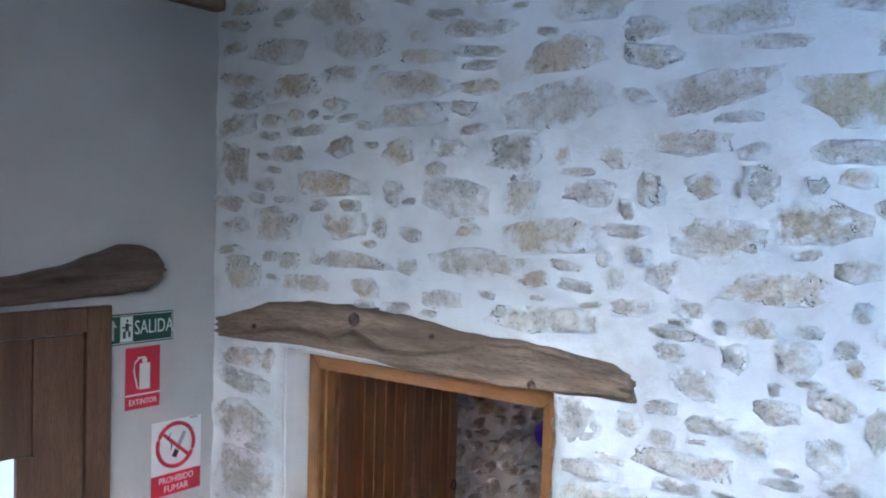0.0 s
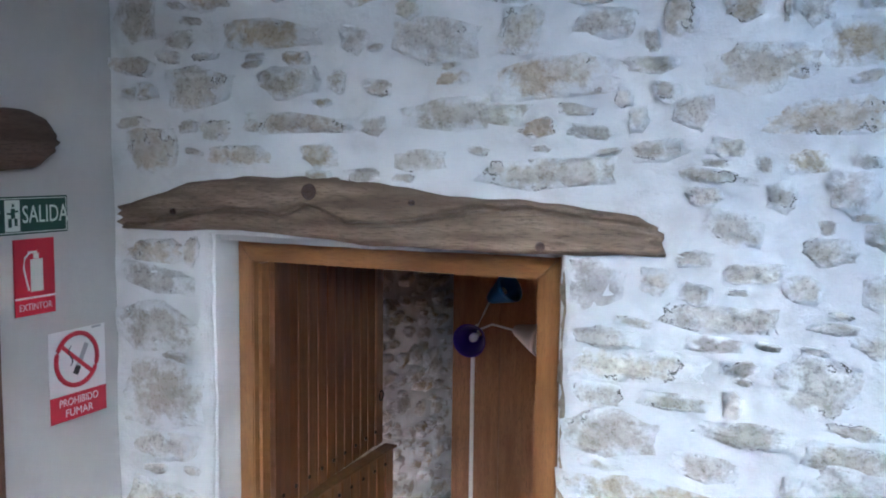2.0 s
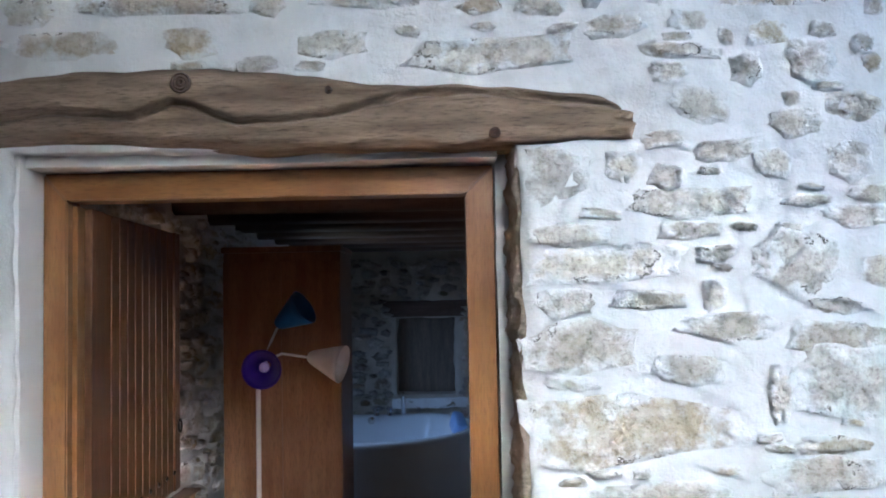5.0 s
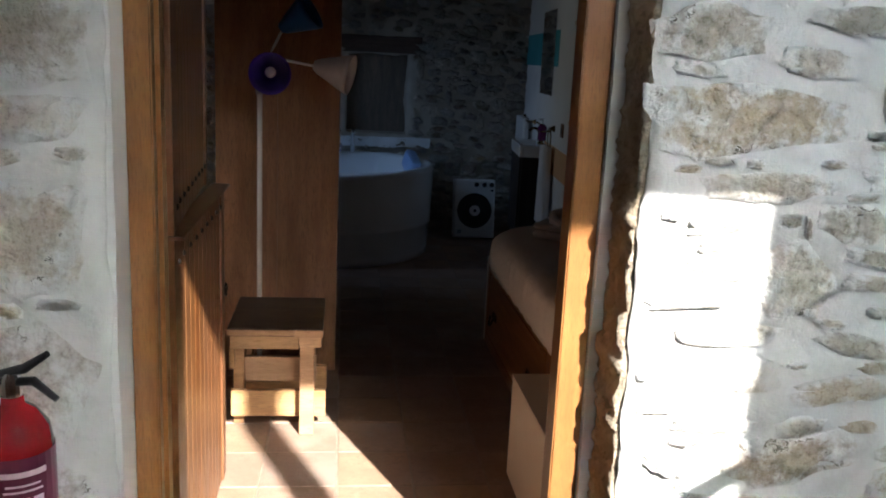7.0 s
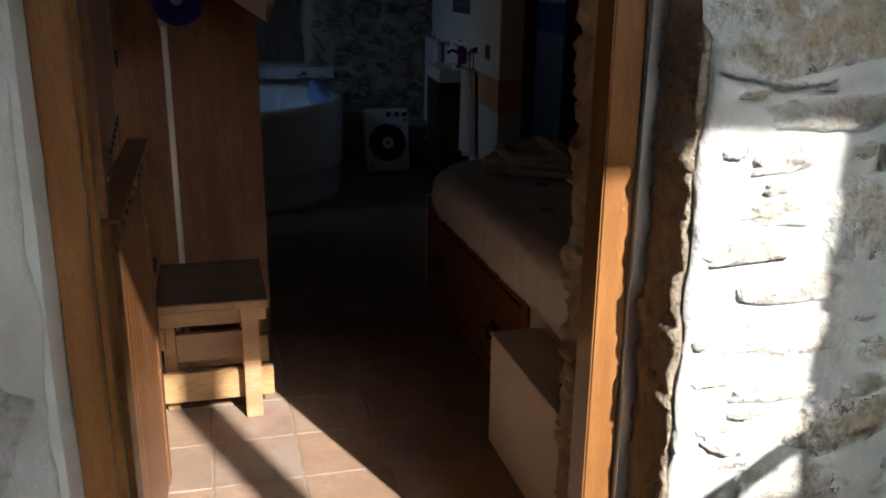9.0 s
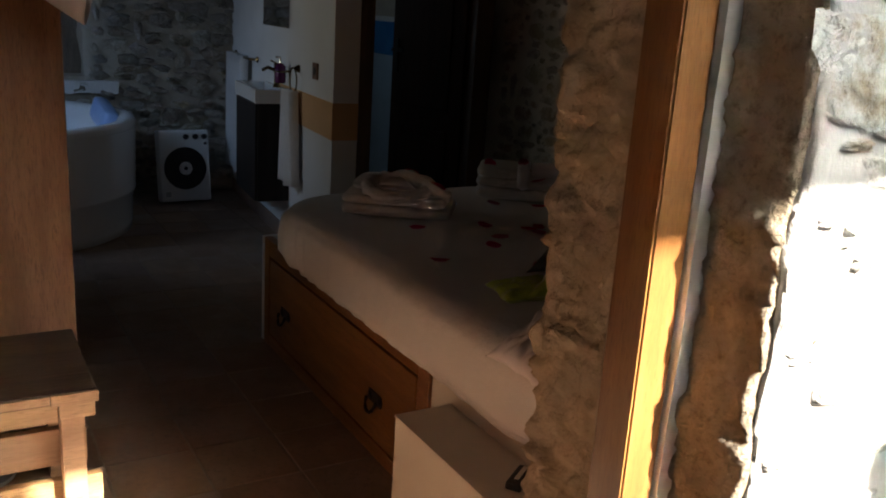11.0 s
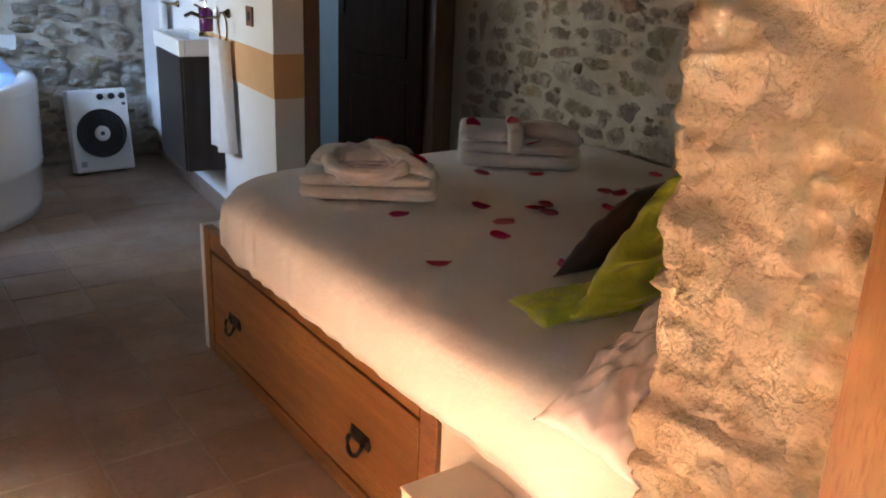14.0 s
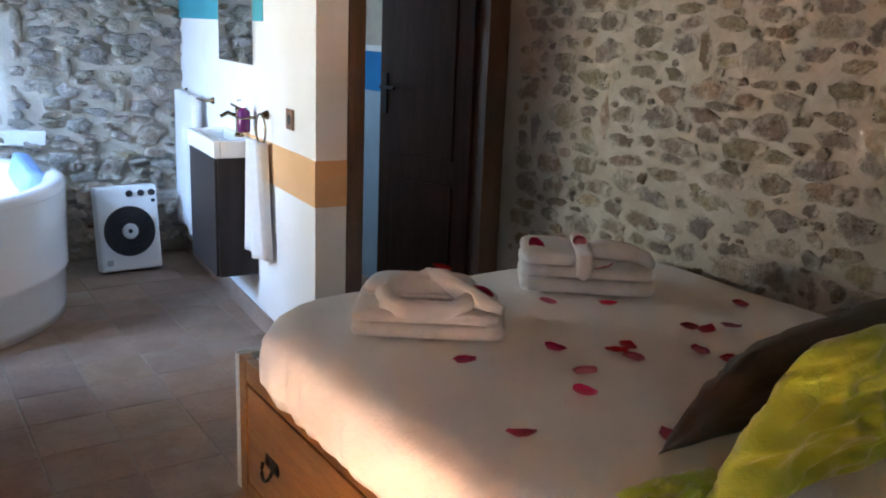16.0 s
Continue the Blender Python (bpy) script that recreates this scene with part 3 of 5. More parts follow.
# ---- floors and stairs ----
structure("floor_hall", box(LEFT_X - 0.4, HALL_RIGHT, HALL_BACK - 0.3, WALL_Y, -0.12, -0.0025), BOUNCE_CUT_TILE, "unseen floor of the hall, darkened to cut bounce light", "floor")
structure("floor", join(box(LEFT_X - 0.4, HALL_RIGHT, WALL_Y, WALL_BACK, -0.12, -0.0025), box(ROOM_LEFT - 0.3, ROOM_RIGHT + 0.4, WALL_BACK, ROOM_FAR + 0.4, -0.12, -0.0025)), GROUT, "terracotta tiled floor with pale joints", "floor")
floor = bpy.data.objects["floor"]

# stair colour is made dark to weaken bounced light
stairs = thing("stairs", (0, 0, 0), "stairs along the hall, darkened to cut bounce light", "stairs", kind="structure")
for k in range(7):
    x0 = -1.15 + 0.28 * k
    part("step", box(x0, x0 + 0.28 if k < 6 else HALL_RIGHT, HALL_BACK, 0.95, 0, 0.17 * (k + 1), 0.006), DARK_BEAM, stairs)
rail = thing("handrail", (0, 0, 0), "dark iron handrail with thin posts", "handrail")
part("rail", tube([(-0.85, 1.0, 1.08), (0.55, 1.0, 1.93), (1.4, 1.0, 1.95)], 0.028), IRON, rail)
for x, top, foot in ((-0.8, 1.11, 0.17), (0.05, 1.63, 0.8), (1.1, 1.94, 1.19)):
    part("post", tube([(x, 0.98, foot - 0.17), (x, 1.0, top)], 0.014), IRON, rail)

# ---- hall windows, the landing one added ----


def wooden_window(name, x0, x1, y, z0, z1, label, border=0.06, mullion=0.11, at=None):
    w = thing(name, (0, 0, 0), label, "window", kind="structure")
    part("window_frame", join(box(x0, x0 + border, y - 0.03, y + 0.03, z0, z1), box(x1 - border, x1, y - 0.03, y + 0.03, z0, z1),
                              box(x0 + border, x1 - border, y - 0.03, y + 0.03, z0, z0 + border), box(x0 + border, x1 - border, y - 0.03, y + 0.03, z1 - border, z1)), EXIT_WOOD, w)
    c = at or (x0 + x1) / 2
    part("mullion", box(c - mullion / 2, c + mullion / 2, y - 0.03, y + 0.03, z0 + border, z1 - border), EXIT_WOOD, w)
    for a, d in ((x0 + border, c - mullion / 2), (c + mullion / 2, x1 - border)):
        pane = part("pane", box(a, d, y - 0.003, y + 0.003, z0 + border, z1 - border), PANE, w)
        pane.visible_shadow = False
    return w


wooden_window("window_1", -0.43, 0.98, HALL_BACK - 0.12, 2.62, 3.605, "wooden casement window over the stairs", 0.06, 0.13, 0.21)
# unseen window added for the fill lamp; its panes keep the sun out
w2 = wooden_window("window_2", 1.8, 2.8, HALL_BACK - 0.12, 2.4, 3.4, "added unseen window round the landing fill lamp")
for ob in w2.children:
    ob.visible_shadow = True
w3 = wooden_window("window_3", -0.4, 0.4, 0, 1.0, 1.95, "small window beside the bathtub")
w3.matrix_world = pose(ROOM_LEFT - 0.2, 7.2, 0, 0, 0, 90)

# ---- the room's door ----
frame_ob = thing("door_1_frame", (0, 0, 0), "varnished brown wooden door frame with mitred corners", "door frame", kind="structure")
FY0, FY1, FL, FR, IL, IR, HI, HO = 2.885, 2.97, -1.847, -0.715, -1.786, -0.787, 2.03, 2.10


def mitred(points, y0, y1):
    bm = bmesh.new()
    a = [bm.verts.new((x, y0, z)) for x, z in points]
    b = [bm.verts.new((x, y1, z)) for x, z in points]
    bm.faces.new(a)
    bm.faces.new(b[::-1])
    for i in range(len(a)):
        j = (i + 1) % len(a)
        bm.faces.new((a[i], b[i], b[j], a[j]))
    bmesh.ops.bevel(bm, geom=list(bm.edges), offset=0.004, segments=2, affect="EDGES")
    return bm


part("left_jamb", mitred([(FL, 0), (IL, 0), (IL, HI - 0.001), (FL, HO - 0.001)], FY0, FY1), FRAME_Z, frame_ob)
part("right_jamb", mitred([(IR, 0), (FR, 0), (FR, HO - 0.001), (IR, HI - 0.001)], FY0, FY1), FRAME_Z, frame_ob)
part("head", mitred([(IL, HI), (IR, HI), (FR, HO), (FL, HO)], FY0, FY1), FRAME_X, frame_ob)
part("door_stop", join(box(IL + 0.001, IL + 0.013, FY0 + 0.03, FY1 - 0.01, 0, HI - 0.01)), FRAME_Z, frame_ob)
structure("trim_door_plaster", join(
    rough_box(FR + 0.002, FR + 0.034, 2.874, 2.97, 0, 2.13, 0.05, 0.004), rough_box(OPEN_L - 0.02, FL - 0.003, 2.77, 2.97, 0, 2.13, 0.05, 0.006),
    rough_box(FL - 0.003, FR + 0.003, 2.80, 2.97, HO + 0.004, 2.2, 0.05, 0.005)), PLASTER, "white plaster fillet round the door frame", "plaster")


def half_door(name, z0, z1, turn, label, row):
    """One leaf of the two-part door: ribbed boards between stiles, a row of studs, an iron ring."""
    d = thing(name, (-1.800, 2.968, 0), label, "door", "halves of the two-part door", turn=turn)
    w = 0.92
    part("stile", box(0.0, 0.10, -0.042, 0.0, z0, z1, 0.003), LEAF_WOOD, d)
    part("stile", box(w - 0.07, w, -0.042, 0.0, z0, z1, 0.003), LEAF_WOOD, d)
    n = 10
    for k in range(n):
        a = 0.10 + (w - 0.17) * k / n
        b = 0.10 + (w - 0.17) * (k + 1) / n
        part("board", box(a + 0.002, b - 0.002, -0.036, -0.004, z0, z1, 0.006), LEAF_WOOD, d)
    part("back_panel", box(0.1, w - 0.07, -0.004, 0.002, z0, z1), LEAF_WOOD, d)
    for k in range(9):
        x = 0.05 + 0.1 * k
        part("stud", moved(lathe([(0.009, 0), (0.008, 0.004), (0.004, 0.007)], 8), pose(x, -0.0415 if k in (0, 9) else -0.036, row, 90, 0, 0)), IRON, d, "black iron stud")
    ring = [(w - 0.035 + 0.022 * math.cos(2 * math.pi * i / 14), -0.05, row + (0.16 if row > 1.1 else -0.3) + 0.022 * math.sin(2 * math.pi * i / 14)) for i in range(14)]
    part("ring", tube(ring, 0.004, 6, closed=True), IRON, d, "small black iron ring")
    return d


upper = half_door("door_upper_half", 1.105, 2.02, 93.4, "open upper half of a ribbed brown wooden door", 1.17)
lower = half_door("door_lower_half", 0.012, 1.095, 90.0, "open lower half of a ribbed brown wooden door", 1.03)
part("ledge", box(0.0, 0.92, -0.062, 0.0, 1.0945, 1.1035, 0.003), LEAF_WOOD, lower)


# rough ochre masonry of the right jamb


def chipped(x0, x1, y0, y1, z0, z1, step, amp, lean=0.0):
    """Broken sandstone: flat facets at odd angles with sharp steps between them, pits and grit."""
    bm = rough_box(x0, x1, y0, y1, z0, z1, step, 0.002)
    for v in bm.verts:
        p = v.co.copy()
        q = p + noise.noise_vector(p * 6) * 0.05 + noise.noise_vector(p * 19) * 0.012
        d, pts = noise.voronoi(Vector((q.x * 6, q.y * 6, q.z * 9)))
        tilt = noise.cell_vector(pts[0] * 7.3) - Vector((0.5, 0.5, 0.5))
        face = tilt.x * 0.9 + tilt.y * (q.z * 9 - pts[0].z) * 1.2 + tilt.z * (q.y * 6 - pts[0].y) * 1.2
        joint = max(0.0, 1 - (d[1] - d[0]) / 0.10)
        pit = max(0.0, noise.noise(p * 31) - 0.25)
        ridge = 0.5 - abs(noise.noise(Vector((p.x * 9, p.y * 9, p.z * 13)))) * 2
        fold = 0.4 - abs(noise.noise(p * 27)) * 2
        out = face * amp * 0.75 + ridge * amp * 0.40 + fold * amp * 0.62 - joint * amp * 0.65 - pit * amp * 0.8 + noise.noise(p * 60) * amp * 0.12
        out = out if out > -0.006 else -0.006 + (out + 0.006) * 0.35
        v.co = p + Vector((-1, 0.35, 0)) * out + noise.noise_vector(p * 24) * amp * 0.10
        if lean:
            v.co.x -= max(0.0, min(0.105, p.y - y0)) * lean
    return bm


structure("wall_jamb_right", chipped(-0.690, -0.50, 2.972, WALL_BACK + 0.012, 0, 2.13, 0.008, 0.033), JAMB_STONE, "rough chipped ochre stone door jamb", "wall", smooth=True)
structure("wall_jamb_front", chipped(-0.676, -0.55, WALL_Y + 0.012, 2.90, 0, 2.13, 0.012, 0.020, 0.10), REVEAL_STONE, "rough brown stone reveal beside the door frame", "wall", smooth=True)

# ---- the weathered lintels ----


def lintel(name, label, length, tops, bottoms, depth, crack, seed, material, stations=190, around=140):
    """A hewn, weathered beam: uneven outline along its length, a long drying crack, chipped ends."""
    ob = thing(name, (0, 0, 0), label, "lintel", kind="structure")
    bm = bmesh.new()
    rings = []
    for i in range(stations + 1):
        s = i / stations
        x = s * length
        top = np.interp(s, *zip(*tops)) + 0.006 * noise.noise(Vector((x * 9, seed, 0)))
        low = np.interp(s, *zip(*bottoms)) + 0.006 * noise.noise(Vector((x * 7, seed, 4)))
        cz, h = (top + low) / 2, (top - low) / 2
        line = np.interp(s, *zip(*crack))
        ring = []
        for k in range(around):
            a = 2 * math.pi * k / around
            c, sn = math.cos(a), math.sin(a)
            r = 1 / (abs(c) ** 4 + abs(sn) ** 4) ** 0.25
            y, z = c * r * depth / 2, cz + sn * r * h
            p = Vector((x, y, z))
            p += noise.noise_vector(Vector((x * 4, y * 12 + seed, z * 22))) * 0.006 + noise.noise_vector(Vector((x * 12, y * 40 + seed, z * 70))) * 0.0025
            if y < 0:
                gap = abs(z - line - 0.006 * noise.noise(Vector((x * 15, seed, 9))))
                p.y += 0.036 * max(0, 1 - gap / 0.012) * (0.4 + 0.6 * min(1, 6 * s * (1 - s)))
            if s > 0.96 or s < 0.02:
                reach = (s - 0.96) / 0.04 if s > 0.96 else (s - 0.02) / 0.02
                p.x += (0.07 if length > 1.6 else 0.012) * reach * noise.noise(Vector((y * 14, z * 45, seed)))
                p.y += 0.03 * abs(reach) * max(0.0, noise.noise(Vector((x * 18, z * 60, seed))))
            ring.append(bm.verts.new(p))
        rings.append(ring)
    for a, b in zip(rings, rings[1:]):
        for k in range(around):
            j = (k + 1) % around
            bm.faces.new((a[k], a[j], b[j], b[k]))
    bm.faces.new(rings[0])
    bm.faces.new(rings[-1][::-1])
    part("beam", bm, material, ob, smooth=True)
    return ob


lint = lintel("lintel_beam", "curved weathered oak lintel with a long crack", 1.79,
              [(0, 2.215), (0.15, 2.295), (0.27, 2.32), (0.46, 2.32), (0.67, 2.275), (0.84, 2.26), (0.96, 2.235), (1, 2.19)],
              [(0, 2.13), (0.15, 2.135), (0.27, 2.145), (0.5, 2.12), (0.84, 2.12), (1, 2.13)], 0.22,
              [(0, 2.15), (0.15, 2.19), (0.258, 2.215), (0.352, 2.20), (0.405, 2.235), (0.489, 2.185), (0.573, 2.19), (0.625, 2.205), (0.70, 2.235), (0.80, 2.242), (0.888, 2.222), (1, 2.20)], 3.0, LINTEL_WOOD)
lint.matrix_world = pose(-2.19, WALL_Y + 0.062, 0)
for x, z, r in ((-1.44, 2.275, 0.022), (-1.10, 2.252, 0.008), (-0.72, 2.145, 0.012), (-1.95, 2.2, 0.009)):
    part("knot", moved(lathe([(r * 1.15, -0.004), (r, 0.003), (r * 0.85, -0.001), (r * 0.65, 0.004), (r * 0.5, 0.0), (r * 0.3, 0.003), (r * 0.12, -0.004)], 16), pose(x + 2.19, -0.112, z, 90, 0, 0)), DARK_BEAM, lint, "dark wood knot")

exit_lintel = lintel("lintel_branch", "knotted dark wooden lintel over the exit door", 1.55,
                     [(0, 2.40), (0.3, 2.39), (0.6, 2.40), (0.8, 2.46), (0.90, 2.51), (0.95, 2.51), (0.98, 2.49), (1, 2.45)],
                     [(0, 2.31), (0.5, 2.305), (0.88, 2.325), (0.96, 2.33), (1, 2.38)], 0.16, [(0, 2.35), (1, 2.4)], 8.0, BRANCH_WOOD, 90, 40)
exit_lintel.matrix_world = pose(LEFT_X - 0.01, 0.895, 0, 0, 0, 90)

# ---- exit door with its glazed opening ----
exit_door = thing("door_2", (0, 0, 0), "closed brown wooden exit door with a small glazed window", "door", kind="structure")
part("frame", join(box(LEFT_X, LEFT_X + 0.03, 2.15, 2.25, 0, 2.29, 0.004), box(LEFT_X, LEFT_X + 0.03, 1.05, 1.15, 0, 2.29, 0.004), box(LEFT_X, LEFT_X + 0.03, 1.15, 2.15, 2.2, 2.29, 0.004)), EXIT_WOOD, exit_door)
for y0, y1 in ((1.16, 1.36), (1.96, 2.145)):
    part("stile", box(LEFT_X + 0.002, LEFT_X + 0.02, y0, y1, 0.01, 2.195, 0.003), EXIT_WOOD, exit_door)
part("top_panel", box(LEFT_X + 0.002, LEFT_X + 0.016, 1.362, 1.958, 1.80, 2.195, 0.003), EXIT_WOOD, exit_door)
part("bottom_panel", box(LEFT_X + 0.002, LEFT_X + 0.016, 1.362, 1.958, 0.01, 1.1, 0.003), EXIT_WOOD, exit_door)
part("glazing_frame", join(box(LEFT_X + 0.002, LEFT_X + 0.03, 1.90, 1.958, 1.102, 1.798, 0.003), box(LEFT_X + 0.002, LEFT_X + 0.03, 1.362, 1.42, 1.102, 1.798, 0.003)), EXIT_WOOD, exit_door)
# pane glows by itself in place of daylight from behind
part("pane", box(LEFT_X + 0.006, LEFT_X + 0.012, 1.42, 1.90, 1.102, 1.798), emitter("bright_outdoors", (0.55, 0.68, 0.80), 0.12), exit_door, "glass pane with a glow for the daylight outside")


# ---- signs on the plastered wall ----
def sign(name, y0, y1, z0, z1, material, label):
    s = thing(name, (LEFT_X + 0.001, (y0 + y1) / 2, (z0 + z1) / 2), label, "sign", turn=90)
    w, h = (y1 - y0) / 2, (z1 - z0) / 2
    part("board", box(-w, w, -0.003, 0.0, -h, h, 0.0008), material, s)
    return s


UP = pose(0, -0.0036, 0, 90, 0, 0)
exit_sign = sign("exit_sign", 2.237, 2.532, 2.135, 2.25, GREEN_SIGN, "dark green exit sign reading SALIDA with an arrow")
part("border", join(box(-0.143, 0.143, -0.0036, -0.0028, 0.050, 0.0525), box(-0.143, 0.143, -0.0036, -0.0028, -0.0525, -0.050),
                    box(-0.143, -0.1405, -0.0036, -0.0028, -0.05, 0.05), box(0.1405, 0.143, -0.0036, -0.0028, -0.05, 0.05)), SIGN_WHITE, exit_sign)
text_mesh("SALIDA", 0.066, SIGN_WHITE, exit_sign, pose(0.062, -0.0032, 0, 90, 0, 0) @ Matrix.Diagonal((0.80, 1.15, 1, 1)))
part("arrow", join(box(-0.125, -0.111, -0.0038, -0.0028, -0.038, 0.015), mitred([(-0.136, 0.008), (-0.118, 0.04), (-0.1, 0.008), (-0.118, 0.018)], -0.0038, -0.0028)), SIGN_WHITE, exit_sign)
part("white_field", box(-0.085, -0.032, -0.0036, -0.0028, -0.047, 0.047), SIGN_WHITE, exit_sign)
part("running_symbol", join(box(-0.064, -0.050, -0.0044, -0.0034, -0.008, 0.022), box(-0.060, -0.052, -0.0044, -0.0034, 0.026, 0.036), box(-0.078, -0.064, -0.0044, -0.0034, 0.004, 0.010),
                            box(-0.050, -0.038, -0.0044, -0.0034, 0.010, 0.016), box(-0.074, -0.062, -0.0044, -0.0034, -0.034, -0.008), box(-0.052, -0.042, -0.0044, -0.0034, -0.030, -0.008)), GREEN_SIGN, exit_sign)

ext_sign = sign("extinguisher_sign", 2.325, 2.475, 1.885, 2.12, RED_SIGN, "red fire extinguisher sign reading EXTINTOR")
part("divider", box(-0.075, 0.075, -0.0036, -0.0028, -0.066, -0.060), SIGN_PAPER, ext_sign)
part("bottle_symbol", join(box(-0.016, 0.03, -0.0038, -0.0028, -0.045, 0.055, 0.0004), box(-0.004, 0.016, -0.0038, -0.0028, 0.056, 0.072), box(-0.024, 0.01, -0.0038, -0.0028, 0.073, 0.080)), SIGN_WHITE, ext_sign)
part("hose_symbol", tube([(-0.018, -0.0034, 0.076), (-0.036, -0.0034, 0.06), (-0.041, -0.0034, 0.03), (-0.032, -0.0034, -0.01), (-0.024, -0.0034, -0.04)], 0.003, 6), SIGN_PAPER, ext_sign)
text_mesh("EXTINTOR", 0.030, SIGN_PAPER, ext_sign, pose(0, -0.0032, -0.092, 90, 0, 0) @ Matrix.Diagonal((0.84, 1, 1, 1)))

smoke_sign = sign("no_smoking_sign", 2.44, 2.675, 1.52, 1.815, SIGN_PAPER, "white no smoking sign with a red ring reading PROHIBIDO FUMAR")
part("ring", tube([(0.085 * math.cos(a) - 0.005, -0.0032, 0.048 + 0.085 * math.sin(a)) for a in [2 * math.pi * i / 40 for i in range(40)]], 0.0085, 6, closed=True), RED_SIGN, smoke_sign)
part("bar", moved(box(-0.08, 0.08, -0.0040, -0.0028, -0.007, 0.007), pose(-0.005, 0, 0.048, 0, 40, 0)), RED_SIGN, smoke_sign)
part("cigarette_symbol", join(moved(box(-0.009, 0.009, -0.0037, -0.0028, -0.02, 0.055), pose(0.012, 0, 0.045, 0, 28, 0)), moved(box(-0.011, 0.011, -0.0037, -0.0028, -0.05, -0.022), pose(0.012, 0, 0.045, 0, 28, 0))), GREY_PLASTIC, smoke_sign)
part("cigarette_tip", moved(box(-0.011, 0.011, -0.0039, -0.0028, -0.052, -0.022), pose(0.012, 0, 0.045, 0, 28, 0)), BLACK, smoke_sign)
part("smoke_symbol", tube([(-0.03 + 0.008 * math.sin(k * 1.1), -0.0032, 0.03 + 0.011 * k) for k in range(7)], 0.0025, 6), BLACK, smoke_sign)
part("red_field", box(-0.117, 0.117, -0.0036, -0.0028, -0.147, -0.062), RED_SIGN, smoke_sign)
text_mesh("PROHIBIDO", 0.036, SIGN_PAPER, smoke_sign, pose(0, -0.0036, -0.088, 90, 0, 0) @ Matrix.Diagonal((0.86, 1, 1, 1)))
text_mesh("FUMAR", 0.036, SIGN_PAPER, smoke_sign, pose(0, -0.0036, -0.124, 90, 0, 0))
part("small_print", box(0.06, 0.10, -0.0034, -0.0028, 0.139, 0.146), GREY_PLASTIC, smoke_sign)

# ---- fire extinguisher on the wall ----
ext = thing("fire_extinguisher", (-2.03, 2.615, 0.335), "red fire extinguisher hung on the stone wall", "fire extinguisher")
part("body", lathe([(0.05, 0.0), (0.072, 0.012), (0.078, 0.04), (0.078, 0.38), (0.07, 0.43), (0.045, 0.465), (0.024, 0.48), (0.022, 0.495)], 28), RED, ext, smooth=True)
part("label", lathe([(0.0787, 0.15), (0.0787, 0.385)], 28, cap=False), LABEL_MAROON, ext, "dark maroon printed label")
rows = [(0.0, 0.35, 0.10, 0.012), (0.0, 0.325, 0.07, 0.004), (0.0, 0.312, 0.08, 0.004), (-0.03, 0.285, 0.022, 0.022), (0.0, 0.285, 0.022, 0.022), (0.03, 0.285, 0.022, 0.022), (0.0, 0.255, 0.09, 0.004),
        (0.0, 0.243, 0.08, 0.004), (0.0, 0.231, 0.085, 0.004), (0.0, 0.205, 0.10, 0.014)]
part("label_print", join(*[moved(box(-w / 2, w / 2, -0.0006, 0.012, -h / 2, h / 2), pose(0.0791 * math.sin(radians(28) + u / 0.08), -0.0791 * math.cos(radians(28) + u / 0.08), z, 0, 0, 28 + math.degrees(u / 0.08)))
                           for u0, z, wide, h in rows for n in [max(1, round(wide / 0.02))] for w in [wide / n] for u in [u0 - wide / 2 + w * (q + 0.5) for q in range(n)]]), SIGN_PAPER, ext, "white print of the label")
part("valve", lathe([(0.018, 0.49), (0.022, 0.505), (0.022, 0.535), (0.012, 0.55)], 14), CHROME, ext)
part("lever", tube([(-0.02, 0, 0.545), (0.03, -0.01, 0.56), (0.085, -0.03, 0.60)], [0.009, 0.011, 0.007]), BLACK, ext)
part("handle", tube([(-0.02, 0, 0.525), (0.05, -0.015, 0.535), (0.10, -0.03, 0.50)], [0.009, 0.010, 0.007]), BLACK, ext)
part("hose", tube([(-0.02, 0, 0.53), (-0.07, -0.01, 0.54), (-0.095, -0.01, 0.48), (-0.095, -0.01, 0.3), (-0.09, -0.01, 0.12)], 0.012), BLACK, ext)
part("bracket", box(-0.02, 0.02, 0.075, 0.125, 0.36, 0.42, 0.003), IRON, ext)

# ---- standing wooden panel, stool, floor lamp ----
panel = thing("wardrobe", (-1.652, 4.99, 0), "tall brown wooden wardrobe with plain boards", "wardrobe")
part("body", box(-0.287, 0.29, 0.012, 0.5, 0.0, 2.005, 0.004), PANEL_WOOD, panel)
for k in range(2):
    part("board", box(-0.287 + 0.2885 * k, -0.287 + 0.2885 * (k + 1) - 0.003, 0.0, 0.011, 0.02, 1.96, 0.003), PANEL_WOOD, panel)
part("cornice", box(-0.294, 0.297, -0.012, 0.5, 2.006, 2.035, 0.006), PANEL_WOOD, panel)

stool = thing("wooden_stool", (-1.59, 4.46, 0), "sturdy pale wooden stool with a dark worn top", "stool")
part("top", box(-0.205, 0.178, -0.235, 0.24, 0.432, 0.466, 0.005), STOOL_TOP, stool)
part("top_edge", join(box(-0.205, 0.06, -0.243, -0.2355, 0.438, 0.462, 0.003), box(0.061, 0.180, -0.247, -0.2355, 0.432, 0.464, 0.004)), STOOL_WOOD, stool)
part("corner_block", box(0.082, 0.172, -0.232, -0.16, 0.385, 0.4315, 0.004), STOOL_WOOD, stool)
part("leg", box(0.085, 0.145, -0.222, -0.165, 0.0, 0.3845, 0.005), STOOL_WOOD, stool)
part("leg", box(-0.196, -0.150, -0.105, -0.05, 0.0, 0.4315, 0.005), STOOL_WOOD, stool)
for x in (-0.196, 0.085):
    part("leg", box(x, x + 0.055, 0.165, 0.22, 0.0, 0.4315, 0.005), STOOL_WOOD, stool)
